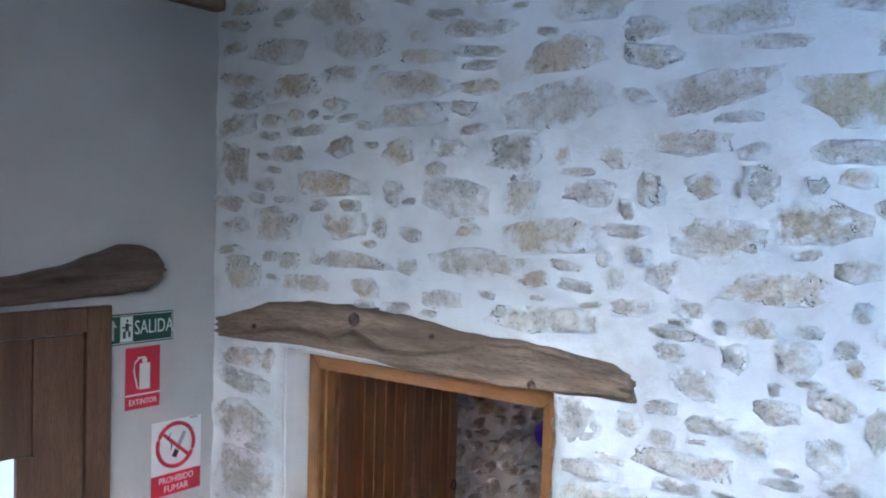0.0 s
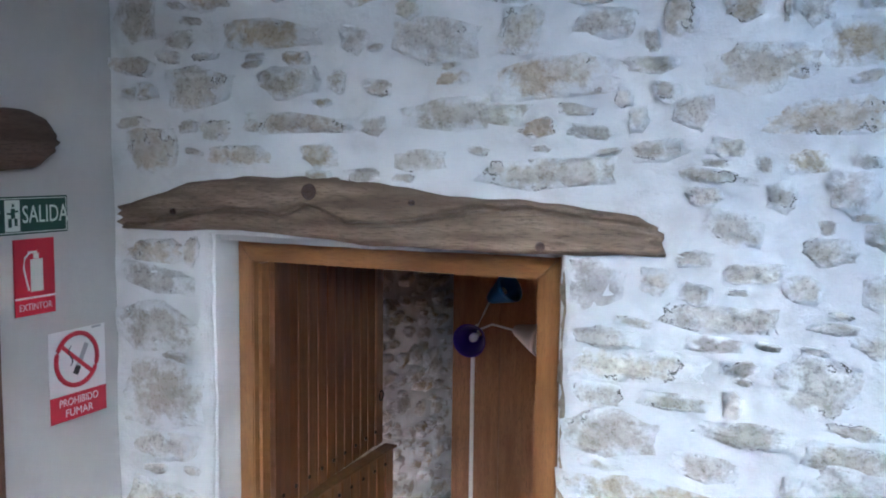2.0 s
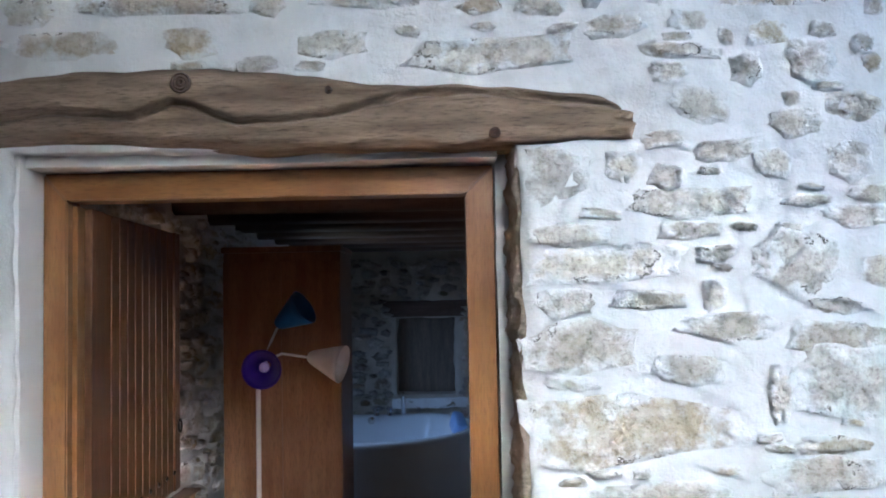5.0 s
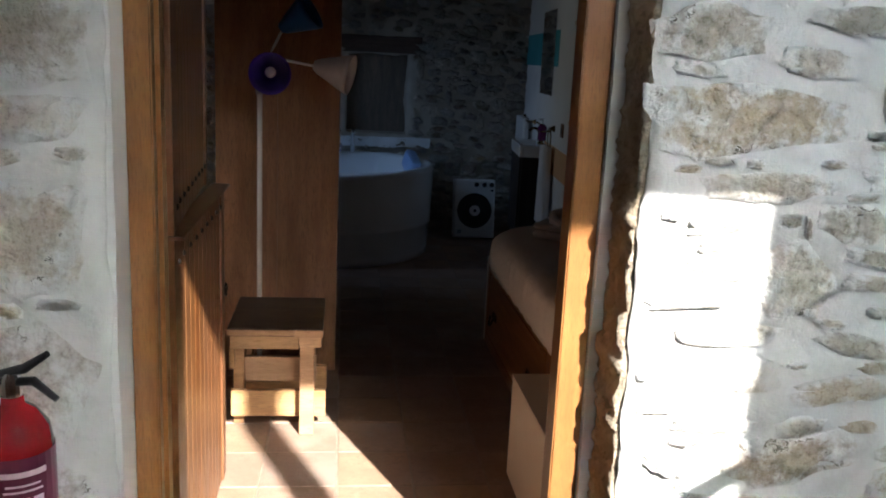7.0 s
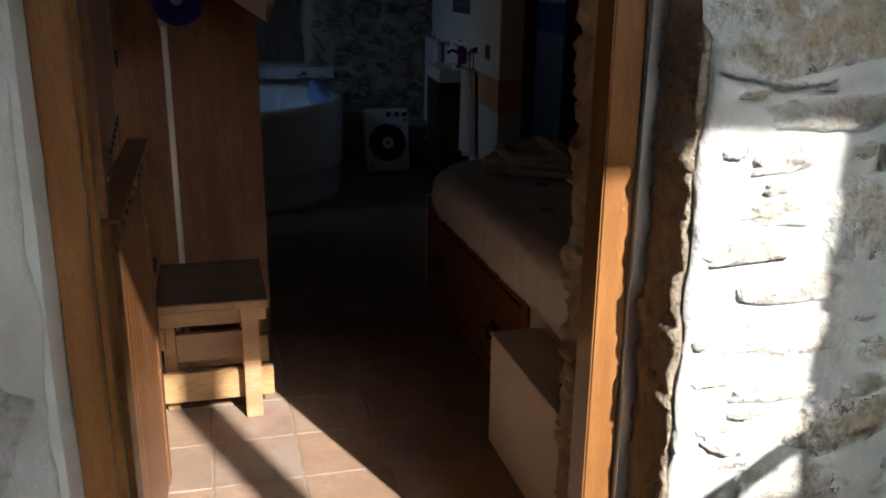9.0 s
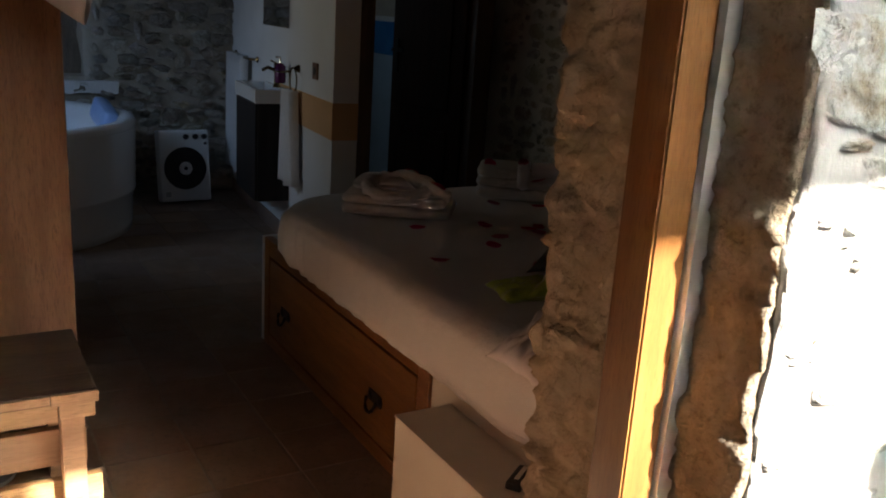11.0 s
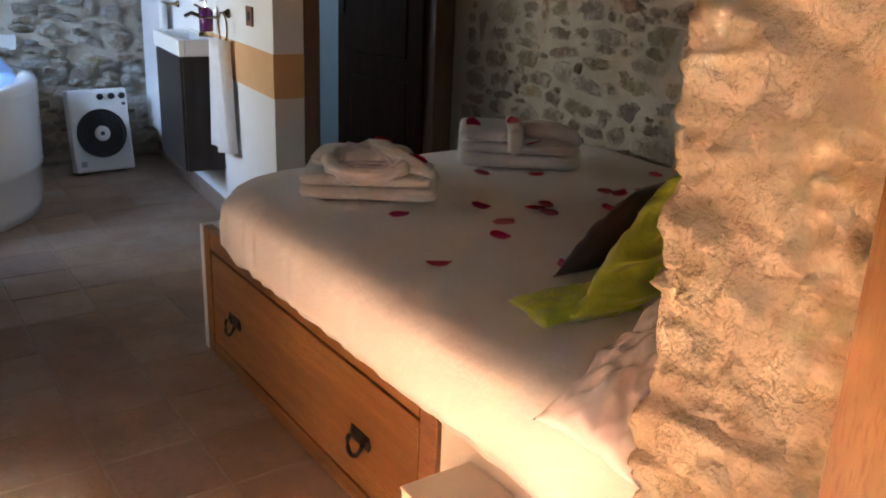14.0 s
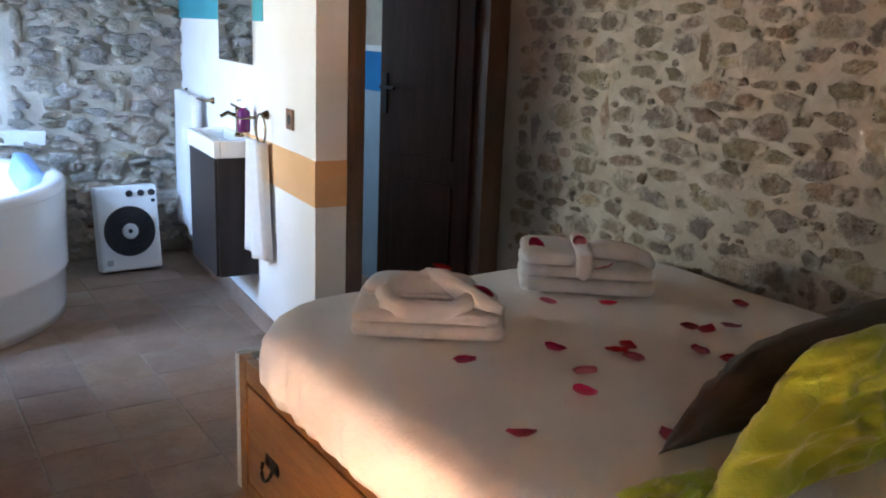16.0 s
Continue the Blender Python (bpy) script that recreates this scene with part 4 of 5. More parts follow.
part("apron", box(-0.195, 0.081, -0.215, -0.185, 0.372, 0.4315, 0.004), STOOL_WOOD, stool)
part("bracket", box(-0.2, -0.178, -0.215, -0.187, 0.29, 0.3715, 0.004), STOOL_WOOD, stool)
part("apron", box(-0.14, 0.084, 0.175, 0.205, 0.372, 0.4315, 0.004), STOOL_WOOD, stool)
part("stretcher", box(-0.149, 0.150, -0.106, -0.078, 0.19, 0.30, 0.004), STOOL_WOOD, stool)
part("bottom_board", box(-0.2, 0.192, -0.164, -0.136, 0.058, 0.172, 0.004), STOOL_WOOD, stool)
part("bottom_board", box(-0.2, 0.192, 0.134, 0.162, 0.058, 0.172, 0.004), STOOL_WOOD, stool)
part("side_rail", box(0.148, 0.172, -0.135, 0.133, 0.36, 0.4315, 0.004), STOOL_WOOD, stool)

floor_lamp = thing("floor_lamp", (-1.712, 4.73, 0), "floor lamp with steel pole and three coloured cone shades", "floor lamp")
part("base", lathe([(0.12, 0.0), (0.12, 0.012), (0.05, 0.02), (0.012, 0.03)], 24), GREY_PLASTIC, floor_lamp)
part("pole", tube([(0, 0, 0.02), (0, 0, 1.38)], 0.011, 12), STEEL_SUNLIT, floor_lamp)
part("collar", lathe([(0.017, 1.375), (0.018, 1.39), (0.018, 1.435), (0.012, 1.44)], 14), GREY_PLASTIC, floor_lamp)


def shade(material, place, direction, arm, size=1.0):
    d = Vector(direction).normalized()
    turn = d.to_track_quat("Z", "Y").to_matrix().to_4x4()
    outer = [(0.018, -0.06), (0.028, -0.045), (0.045, 0.0), (0.068, 0.06), (0.076, 0.085)]
    prof = outer + [(r - 0.004, z) for r, z in outer[::-1]]
    s = part("shade", moved(lathe([(r * size, z * size) for r, z in prof], 24, cap=False), Matrix.Translation(place) @ turn), material, floor_lamp, smooth=True)
    part("bulb", moved(lathe([(0.012, -0.055), (0.014, -0.02), (0.024, 0.02), (0.02, 0.045), (0.006, 0.055)], 14), Matrix.Translation(place) @ turn), CERAMIC, s, smooth=True)
    part("arm", tube(arm, 0.006, 8), STEEL_SUNLIT, floor_lamp)
    return s


P0 = (0.0, 0.0, 1.435)
shade(PURPLE_SHADE, (0.055, -0.11, 1.475), (0.05, -1, -0.05), [P0, (0.005, -0.01, 1.49), (0.03, -0.03, 1.52), (0.05, -0.05, 1.48)], 1.15)
shade(BLUE_SHADE, (0.145, -0.02, 1.69), (0.85, -0.25, 0.52), [P0, (0.02, 0, 1.50), (0.06, 0, 1.58), (0.10, -0.01, 1.66)], 1.1)
shade(WHITE_SHADE, (0.30, -0.02, 1.495), (1.0, -0.25, -0.22), [P0, (0.03, 0, 1.49), (0.11, 0, 1.525), (0.24, -0.01, 1.505)], 1.15)

# ---- bed ----
bed = thing("bed_platform", (0, 0, 0), "plastered bed platform with a wooden drawer front", "bed")
part("base", join(box(-0.475, ROOM_RIGHT - 0.01, WALL_BACK + 0.015, 5.51, 0, 0.47, 0.01), box(-0.505, -0.476, WALL_BACK + 0.015, 4.005, 0, 0.485, 0.006)), CREAM, bed)
part("end_panel", box(-0.515, ROOM_RIGHT - 0.01, 5.515, 5.55, 0, 0.488, 0.006), PLASTER, bed)
part("top_rail", box(-0.515, -0.478, 4.08, 5.45, 0.415, 0.49, 0.004), DRAWER_WOOD, bed)
part("bottom_rail", box(-0.515, -0.478, 4.08, 5.45, 0.0, 0.055, 0.004), DRAWER_WOOD, bed)
for y0, y1 in ((4.008, 4.078), (5.452, 5.512)):
    part("stile", box(-0.515, -0.478, y0, y1, 0, 0.49, 0.004), DRAWER_WOOD, bed)
# black sheet that stands in for the shade in the drawer's gaps
part("recess", box(-0.488, -0.478, 4.08, 5.45, 0.055, 0.415), BLACK, bed)
drawer = part("drawer", box(-0.513, -0.489, 4.086, 5.444, 0.062, 0.404, 0.004), DRAWER_WOOD, bed)
for hy in (4.36, 5.24):
    part("handle", tube([(-0.530 - 0.012 * math.sin(math.pi * k / 8), hy + 0.036 * math.cos(math.pi * k / 8), 0.215 - 0.042 * math.sin(math.pi * k / 8)) for k in range(9)], 0.006, 8), IRON, drawer, "black iron drop handle")
    part("backplate", join(moved(lathe([(0.02, 0), (0.018, 0.003), (0.008, 0.008)], 14), pose(-0.5135, hy - 0.036, 0.215, 0, -90, 0)), moved(lathe([(0.02, 0), (0.018, 0.003), (0.008, 0.008)], 14), pose(-0.5135, hy + 0.036, 0.215, 0, -90, 0)),
                           box(-0.517, -0.5135, hy - 0.048, hy + 0.048, 0.196, 0.238, 0.001)), IRON, drawer)


def soft_box(x0, x1, y0, y1, z0, z1, corner, edge, n=70, wobble=0.006, seed=0.0, hem=0.0):
    """A mattress-like body: rounded in plan and along its upper edge, slightly uneven."""
    bm = bmesh.new()
    cx, cy, hx, hy = (x0 + x1) / 2, (y0 + y1) / 2, (x1 - x0) / 2, (y1 - y0) / 2
    outline = []
    for i in range(n * 4):
        a = 2 * math.pi * (i + 0.5) / (n * 4)
        c, s = math.cos(a), math.sin(a)
        t = min(hx / max(abs(c), 1e-6), hy / max(abs(s), 1e-6))
        px, py = c * t, s * t
        qx, qy = max(abs(px) - (hx - corner), 0), max(abs(py) - (hy - corner), 0)
        if qx and qy:
            k = corner / math.hypot(qx, qy)
            if k < 1:
                px, py = math.copysign(hx - corner + qx * k, px), math.copysign(hy - corner + qy * k, py)
        outline.append((px, py))
    h = z1 - z0
    rows = [(0.025, 0.0), (0.004, h * 0.2), (0.0, h * 0.45)]
    rows += [(edge * (1 - math.cos(b)), h - edge + edge * math.sin(b)) for b in [math.pi / 2 * k / 6 for k in range(1, 7)]]
    inner = min(hx, hy) - edge
    rows += [(edge + inner * f, h + min(0.004, h * 0.03)) for f in (0.15, 0.35, 0.6)]
    rings = []
    for inset, z in rows:
        ring = []
        for px, py in outline:
            d = math.hypot(px, py)
            kx, ky = (hx - inset) / hx, (hy - inset) / hy
            p = Vector((cx + px * kx, cy + py * ky, z0 + z))
            v = noise.noise_vector(Vector((p.x * 3, p.y * 3, p.z * 2 + seed)))
            gather = 0.35 + 2.6 * math.exp(-math.hypot(p.x - x0, p.y - y1 + 0.15) / 0.35)
            fold = noise.noise(Vector((p.x * 17, p.y * 17, seed))) * hem * gather * max(0, 1 - z / h * 0.8)
            p += v * wobble + Vector((px, py, 0)).normalized() * fold
            ring.append(bm.verts.new(p))
        rings.append(ring)
    for a, b in zip(rings, rings[1:]):
        m = len(a)
        for i in range(m):
            j = (i + 1) % m
            bm.faces.new((a[i], a[j], b[j], b[i]))
    bm.faces.new(rings[-1])
    bm.faces.new(rings[0][::-1])
    return bm


mattress = thing("mattress", (0, 0, 0), "mattress under a smooth white sheet on the platform", "mattress")
part("sheet", soft_box(-0.565, 1.09, WALL_BACK + 0.04, 5.38, 0.471, 0.715, 0.27, 0.09, 110, 0.006, 2.0, 0.020), SHEET, mattress, smooth=True)
part("sheet_hem", soft_box(-0.548, 1.085, WALL_BACK + 0.06, 5.365, 0.4705, 0.50, 0.26, 0.008, 80, 0.003, 2.0, 0.016), SHEET, mattress, smooth=True)


def pillow_mesh(w, l, h, seed, wrinkle=0.012, pinch=0.10, n=26):
    """A stuffed cushion: full in the middle, drawn out at the corners, creased."""
    bm = bmesh.new()
    grid = {}
    for side in (1, -1):
        for i in range(n + 1):
            for j in range(n + 1):
                u, v = 2 * i / n - 1, 2 * j / n - 1
                if side < 0 and (i in (0, n) or j in (0, n)):
                    grid[side, i, j] = grid[1, i, j]
                    continue
                full = (max(0, 1 - abs(u) ** 2.6) * max(0, 1 - abs(v) ** 2.6)) ** 0.55
                ku, kv = 1 - pinch * (1 - v * v) ** 1.0 * abs(u) ** 3 * 0.6, 1 - pinch * (1 - u * u) * abs(v) ** 3 * 0.6
                p = Vector((u * w / 2 * ku, v * l / 2 * kv, side * h / 2 * full))
                c = noise.noise_vector(Vector((u * 2.2 + seed, v * 2.2, side * 3.0)))
                f = noise.noise(Vector((u * 6 + seed, v * 6, side * 2.0)))
                crease = abs(noise.noise(Vector((u * 3.1 + v * 1.7 + seed, v * 4.3 - u, side * 1.5 + seed)))) - 0.25
                p += Vector((0, 0, side * crease * wrinkle * 1.6 * full))
                p += c * wrinkle + Vector((0, 0, side * f * wrinkle * full))
                grid[side, i, j] = bm.verts.new(p)
    for side in (1, -1):
        for i in range(n):
            for j in range(n):
                q = [grid[side, i, j], grid[side, i + 1, j], grid[side, i + 1, j + 1], grid[side, i, j + 1]]
                bm.faces.new(q if side > 0 else q[::-1])
    return bm


def placed(corner, along, up, w, l):
    """Pose of a cushion whose lower corner, lower edge and rising edge are given."""
    a, b = Vector(along).normalized(), Vector(up)
    b.normalize()
    m = Matrix((a, b, a.cross(b).normalized())).transposed().to_4x4()
    m.translation = Vector(corner) + a * w / 2 + b * l / 2
    return m


def cushion(name, bm, material, m, label):
    middle = Matrix.Translation(m.translation)
    bm.transform(middle.inverted() @ m)
    ob = tagged(part(name, bm, material, smooth=True), label, "pillow", "pillows on the bed")
    ob.matrix_world = middle
    return ob


cushion("leather_cushion", pillow_mesh(0.84, 0.29, 0.14, 1.0, 0.012, 0.02), BROWN, placed((-0.19, 4.02, 0.73), (0.97, 0.10, 0.0), (0.22, -0.03, 0.19), 0.84, 0.29), "dark brown leather cushion leaning on other pillows")
cushion("satin_pillow", pillow_mesh(0.78, 0.40, 0.13, 5.0, 0.026, 0.03, n=56), GREEN, placed((-0.36, 3.80, 0.73), (0.93, -0.08, 0.06), (0.23, 0.0, 0.24), 0.78, 0.40), "crumpled lime green satin pillow")
cushion("satin_pillow", pillow_mesh(0.27, 0.14, 0.05, 9.0, 0.010), GREEN, placed((-0.41, 3.80, 0.738), (0.90, -0.12, 0.0), (0.10, 0.9, 0.03), 0.27, 0.14), "flat lime green satin pillow lying on the sheet")
cushion("bed_pillow", pillow_mesh(0.44, 0.27, 0.11, 12.0, 0.016, n=48), PINK, placed((-0.60, 3.33, 0.685), (0.88, 0.12, 0.30), (0.02, 1, 0.0), 0.44, 0.27), "pale crumpled pillow at the head of the bed")

# bedside block and what lies on it
block = thing("bedside_block", (0, 0, 0), "low plastered block used as a bedside table", "bedside table")
part("body", box(-0.69, -0.52, WALL_BACK - 0.01, 3.88, 0.0, 0.40, 0.006), CREAM, block)
part("top", box(-0.692, -0.51, WALL_BACK - 0.01, 3.882, 0.4005, 0.408, 0.003), CREAM, block)
key = thing("phone_handset", (-0.575, 3.44, 0.409), "small black and silver device on the bedside block", "handset", turn=35)
part("body", box(-0.05, 0.05, -0.02, 0.02, 0.0, 0.02, 0.005), BLACK, key)
part("metal_strip", box(-0.03, 0.04, -0.006, 0.006, 0.0205, 0.0225, 0.0008), CHROME, key)


def towel_folds(t, widths, seed):
    """Stacked folds of one towel; widths: ends of each fold, low and high."""
    for k, (x0, x1, z0, z1) in enumerate(widths):
        part("fold", soft_box(x0, x1, -0.14 + 0.005 * k, 0.14, z0, z1, 0.03, min(0.02, (z1 - z0) * 0.45), 30, 0.004, seed + k), TOWEL, t, smooth=True)


near_towel = thing("towel_bundle", (-0.165, 4.91, 0.722), "white bath towels folded with a twisted one on top", "towel", "towels on the bed", turn=-36)
towel_folds(near_towel, [(-0.21, 0.21, 0.0, 0.042), (-0.215, 0.19, 0.044, 0.078)], 1.0)
part("mound", soft_box(-0.20, 0.13, -0.03, 0.14, 0.072, 0.135, 0.06, 0.055, 30, 0.012, 4.0), TOWEL, near_towel, smooth=True)
loop = [(0.115 * math.cos(a) - 0.01, -0.045 + 0.085 * math.sin(a), 0.102 + 0.022 * math.sin(a)) for a in [2 * math.pi * i / 26 for i in range(26)]]
part("twist", tube(loop, [0.026 + 0.006 * math.sin(3 * k) for k in range(26)], 12, closed=True), TOWEL, near_towel, smooth=True)
part("loose_end", tube([(-0.02, 0.06, 0.135), (0.03, 0.02, 0.135), (0.09, -0.03, 0.115), (0.16, -0.07, 0.092), (0.20, -0.09, 0.085)], [0.02, 0.03, 0.028, 0.024, 0.014], 12), TOWEL, near_towel, smooth=True)

far_towel = thing("towel_bundle", (0.525, 5.03, 0.722), "white bath towels folded flat with a band round them", "towel", "towels on the bed", turn=-36)
towel_folds(far_towel, [(-0.22, 0.22, 0.0, 0.05), (-0.22, 0.215, 0.052, 0.088)], 6.0)
part("upper_fold", soft_box(-0.22, -0.03, -0.13, 0.13, 0.089, 0.135, 0.04, 0.02, 30, 0.005, 8.0), TOWEL, far_towel, smooth=True)
part("band", soft_box(-0.045, 0.01, -0.147, 0.135, 0.045, 0.145, 0.01, 0.012, 20, 0.003, 9.0), TOWEL, far_towel, smooth=True)
part("roll", tube([(0.02, 0.03, 0.112), (0.08, 0.04, 0.115), (0.15, 0.03, 0.108), (0.20, -0.01, 0.098), (0.21, -0.06, 0.094)], [0.034, 0.038, 0.036, 0.03, 0.018], 12), TOWEL, far_towel, smooth=True)

PETALS = [(-0.24, 4.63), (-0.37, 4.23), (-0.10, 4.33), (-0.01, 4.43), (0.03, 4.59), (0.17, 4.50), (0.22, 4.51), (0.17, 4.44), (0.28, 4.92), (0.44, 4.82), (0.50, 4.54),
          (0.525, 4.50), (0.83, 4.62), (0.62, 4.49), (0.37, 4.39), (0.39, 4.31), (-0.10, 4.06)]


def petal_mesh(seed):
    rng = random.Random(seed)
    bm = bmesh.new()
    n = 10
    centre = bm.verts.new((0, 0, 0.003))
    ring, outer = [], []
    for i in range(n):
        a = 2 * math.pi * i / n
        r = 1 - 0.28 * math.exp(-((a - math.pi / 2) / 0.35) ** 2)
        ring.append(bm.verts.new((0.020 * r * math.cos(a), 0.015 * r * math.sin(a), 0.002)))
        outer.append(bm.verts.new((0.033 * r * math.cos(a) * rng.uniform(0.92, 1.08), 0.026 * r * math.sin(a), 0.005 + 0.009 * rng.random() * abs(math.cos(a)))))
    for i in range(n):
        j = (i + 1) % n
        bm.faces.new((centre, ring[i], ring[j]))
        bm.faces.new((ring[i], outer[i], outer[j], ring[j]))
    bmesh.ops.solidify(bm, geom=list(bm.faces), thickness=0.0012)
    me = bpy.data.meshes.new("petal")
    bm.to_mesh(me)
    bm.free()
    for p in me.polygons:
        p.use_smooth = True
    me.materials.append(PETAL)
    return me


petal_meshes = [petal_mesh(k) for k in range(5)]
rng = random.Random(4)
for x, y in PETALS:
    ob = tagged(new("rose_petal", rng.choice(petal_meshes)), "dark red rose petal scattered on the white sheet", "petal", "rose petals on the bed")
    ob.matrix_world = pose(x, y, 0.7245, rng.uniform(-5, 5), rng.uniform(-5, 5), rng.uniform(0, 360))
for x, y, z in ((-0.08, 4.99, 0.860), (-0.06, 4.81, 0.832), (0.37, 5.10, 0.860), (0.49, 4.90, 0.815), (0.50, 5.03, 0.870)):
    ob = tagged(new("rose_petal", rng.choice(petal_meshes)), "dark red rose petal lying on a folded towel", "petal", "rose petals on the bed")
    ob.matrix_world = pose(x, y, z, rng.uniform(-20, 20), rng.uniform(-20, 20), rng.uniform(0, 360))

# ---- corner bathtub ----
tub = thing("corner_bathtub", (ROOM_LEFT + 0.03, ROOM_FAR - 0.03, 0), "white corner whirlpool bathtub with a curved apron", "bathtub")
TUB_X, TUB_Y, TUB_R = 0.60, -0.72, 0.905      # middle of the rounded front, from the corner


def tub_plan(n=84):
    """Directions from the tub's middle and how far it reaches in each: a round front, straight along the two walls."""
    out = []
    for i in range(n):
        a = 2 * math.pi * (i + 0.5) / n
        d = Vector((math.cos(a), math.sin(a), 0))
        reach = TUB_R
        if d.x < 0:
            reach = min(reach, -TUB_X / d.x)
        if d.y > 0:
            reach = min(reach, -TUB_Y / d.y)
        out.append((d, reach))
    return out


def tub_body(rows, cap_low=True, cap_top=True):
    """A body over the tub's plan from (scale, height) pairs."""
    bm = bmesh.new()
    plan = tub_plan()
    rings = [[bm.verts.new((TUB_X + d.x * b * k, TUB_Y + d.y * b * k, z)) for d, b in plan] for k, z in rows]
    n = len(plan)
    for a, b in zip(rings, rings[1:]):
        for i in range(n):
            j = (i + 1) % n
            bm.faces.new((a[i], a[j], b[j], b[i]))
    if cap_low:
        bm.faces.new(rings[0][::-1])
    if cap_top:
        bm.faces.new(rings[-1])
    return bm


part("apron", tub_body([(0.955, 0.0), (0.96, 0.05), (0.968, 0.24), (0.985, 0.255), (0.985, 0.27), (0.99, 0.50), (0.996, 0.66)], cap_top=False), TUB, tub, smooth=True)
part("rim", tub_body([(0.996, 0.661), (1.0, 0.69), (0.985, 0.712), (0.95, 0.716), (0.90, 0.708), (0.875, 0.69), (0.84, 0.58), (0.76, 0.42), (0.6, 0.33), (0.3, 0.31)], cap_low=False), TUB, tub, smooth=True)
part("headrest", moved(soft_box(-0.13, 0.13, -0.05, 0.05, 0, 0.16, 0.03, 0.02, 12, 0.002, 3), pose(1.30, -0.66, 0.615, -12, 20, -80)), TUB_PAD, tub, "dark blue padded headrest", smooth=True)
part("spout", tube([(0.84, -0.12, 0.72), (0.84, -0.12, 0.88), (0.84, -0.15, 0.91), (0.84, -0.24, 0.89)], [0.02, 0.017, 0.016, 0.014], 12), CHROME, tub, smooth=True)
for x in (0.60, 0.72):
    part("tap", lathe([(0.025, 0.72), (0.022, 0.75), (0.028, 0.76), (0.026, 0.795), (0.01, 0.80)], 14), CHROME, tub).matrix_local = pose(x, -0.16, 0)
part("overflow", moved(lathe([(0.035, 0), (0.033, 0.008), (0.01, 0.012)], 16), pose(0.55, -0.115, 0.67, 90, 0, 0)), CHROME, tub)

# niche in the far wall
structure("trim_niche_lintel", box(NX0 - 0.12, NX1 + 0.12, ROOM_FAR - 0.02, ROOM_FAR + 0.2, NZ1 + 0.01, NZ1 + 0.16, 0.012), DARK_BEAM, "dark wooden lintel over the wall niche", "lintel")
structure("window_niche_board", box(NX0 - 0.02, NX1 + 0.02, ROOM_FAR + 0.20, ROOM_FAR + 0.255, NZ0 - 0.02, NZ1 + 0.02, 0.004), NICHE_WOOD, "wooden board closing the wall niche", "panel")
structure("trim_niche_sill", rough_box(NX0 - 0.05, NX1 + 0.22, ROOM_FAR - 0.05, ROOM_FAR + 0.02, NZ0 - 0.12, NZ0 - 0.03, 0.03, 0.016), MORTAR, "pale stone sill under the niche", "sill")

# ---- fan heater by the wall ----
heater = thing("box_fan", (-0.165, 8.35, 0), "white box fan with a round black grille", "fan")
heater.matrix_world = pose(-0.165, 8.35, 0.0, -9, 0, 2)
part("housing", box(-0.185, 0.185, -0.05, 0.06, 0.012, 0.535, 0.02, 3), HEATER_WHITE, heater)
part("grille_back", moved(lathe([(0.155, 0), (0.155, 0.004), (0.15, 0.006)], 36), pose(0, -0.05, 0.255, 90, 0, 0)), BLACK, heater)
for r in (0.05, 0.075, 0.10, 0.125, 0.15):
    part("grille_ring", tube([(r * math.cos(2 * math.pi * i / 32), -0.062, 0.255 + r * math.sin(2 * math.pi * i / 32)) for i in range(32)], 0.003, 6, closed=True), BLACK, heater)
for i in range(16):
    a = 2 * math.pi * i / 16
    part("grille_rib", tube([(0.035 * math.cos(a), -0.064, 0.255 + 0.035 * math.sin(a)), (0.155 * math.cos(a + 0.3), -0.058, 0.255 + 0.155 * math.sin(a + 0.3))], 0.0028, 6), BLACK, heater)
part("hub", moved(lathe([(0.050, 0), (0.048, 0.008), (0.035, 0.012)], 24), pose(0, -0.058, 0.255, 90, 0, 0)), HEATER_WHITE, heater)
part("hub_badge", moved(lathe([(0.014, 0), (0.012, 0.004)], 16), pose(0, -0.070, 0.255, 90, 0, 0)), BLACK, heater)
for x, z in ((0.015, 0.485), (0.085, 0.485), (0.15, 0.485), (0.155, 0.435)):
    part("knob", moved(lathe([(0.021 if z > 0.45 else 0.011, 0), (0.019 if z > 0.45 else 0.01, 0.018)], 16), pose(x, -0.051, z, 90, 0, 0)), BLACK, heater)
part("badge", box(-0.15, -0.115, -0.0525, -0.0505, 0.05, 0.085), GREY_PLASTIC, heater)

# ---- wash basin ----
cab = askew(thing("basin_cabinet", (-0.2, 0.83, 0.28), "narrow dark wood washstand cabinet hung on the wall", "cabinet"))
part("body", box(0, 0.198, 0, 0.55, 0, 0.605, 0.003), CABINET, cab)
part("door", box(-0.016, -0.001, 0.004, 0.546, 0.004, 0.60, 0.003), CABINET, cab)
basin = askew(thing("wash_basin", (-0.222, 0.815, 0.887), "small white rectangular ceramic wash basin", "basin"))
part("bowl", join(box(0, 0.03, 0, 0.58, 0, 0.085, 0.006), box(0.19, 0.22, 0, 0.58, 0, 0.085, 0.006), box(0.03, 0.19, 0, 0.03, 0, 0.085, 0.006), box(0.03, 0.19, 0.55, 0.58, 0, 0.085, 0.006), box(0.03, 0.19, 0.03, 0.55, 0, 0.03)), CERAMIC, basin)
tap = askew(thing("basin_tap", (-0.05, 0.98, 0.972), "bronze basin tap on the ceramic rim", "tap"))
part("body", lathe([(0.024, 0), (0.024, 0.01), (0.017, 0.02), (0.017, 0.13), (0.02, 0.14), (0.012, 0.15)], 16), BRONZE, tap)
part("spout", tube([(0, 0, 0.10), (-0.05, 0.02, 0.12), (-0.085, 0.03, 0.10)], 0.011), BRONZE, tap)
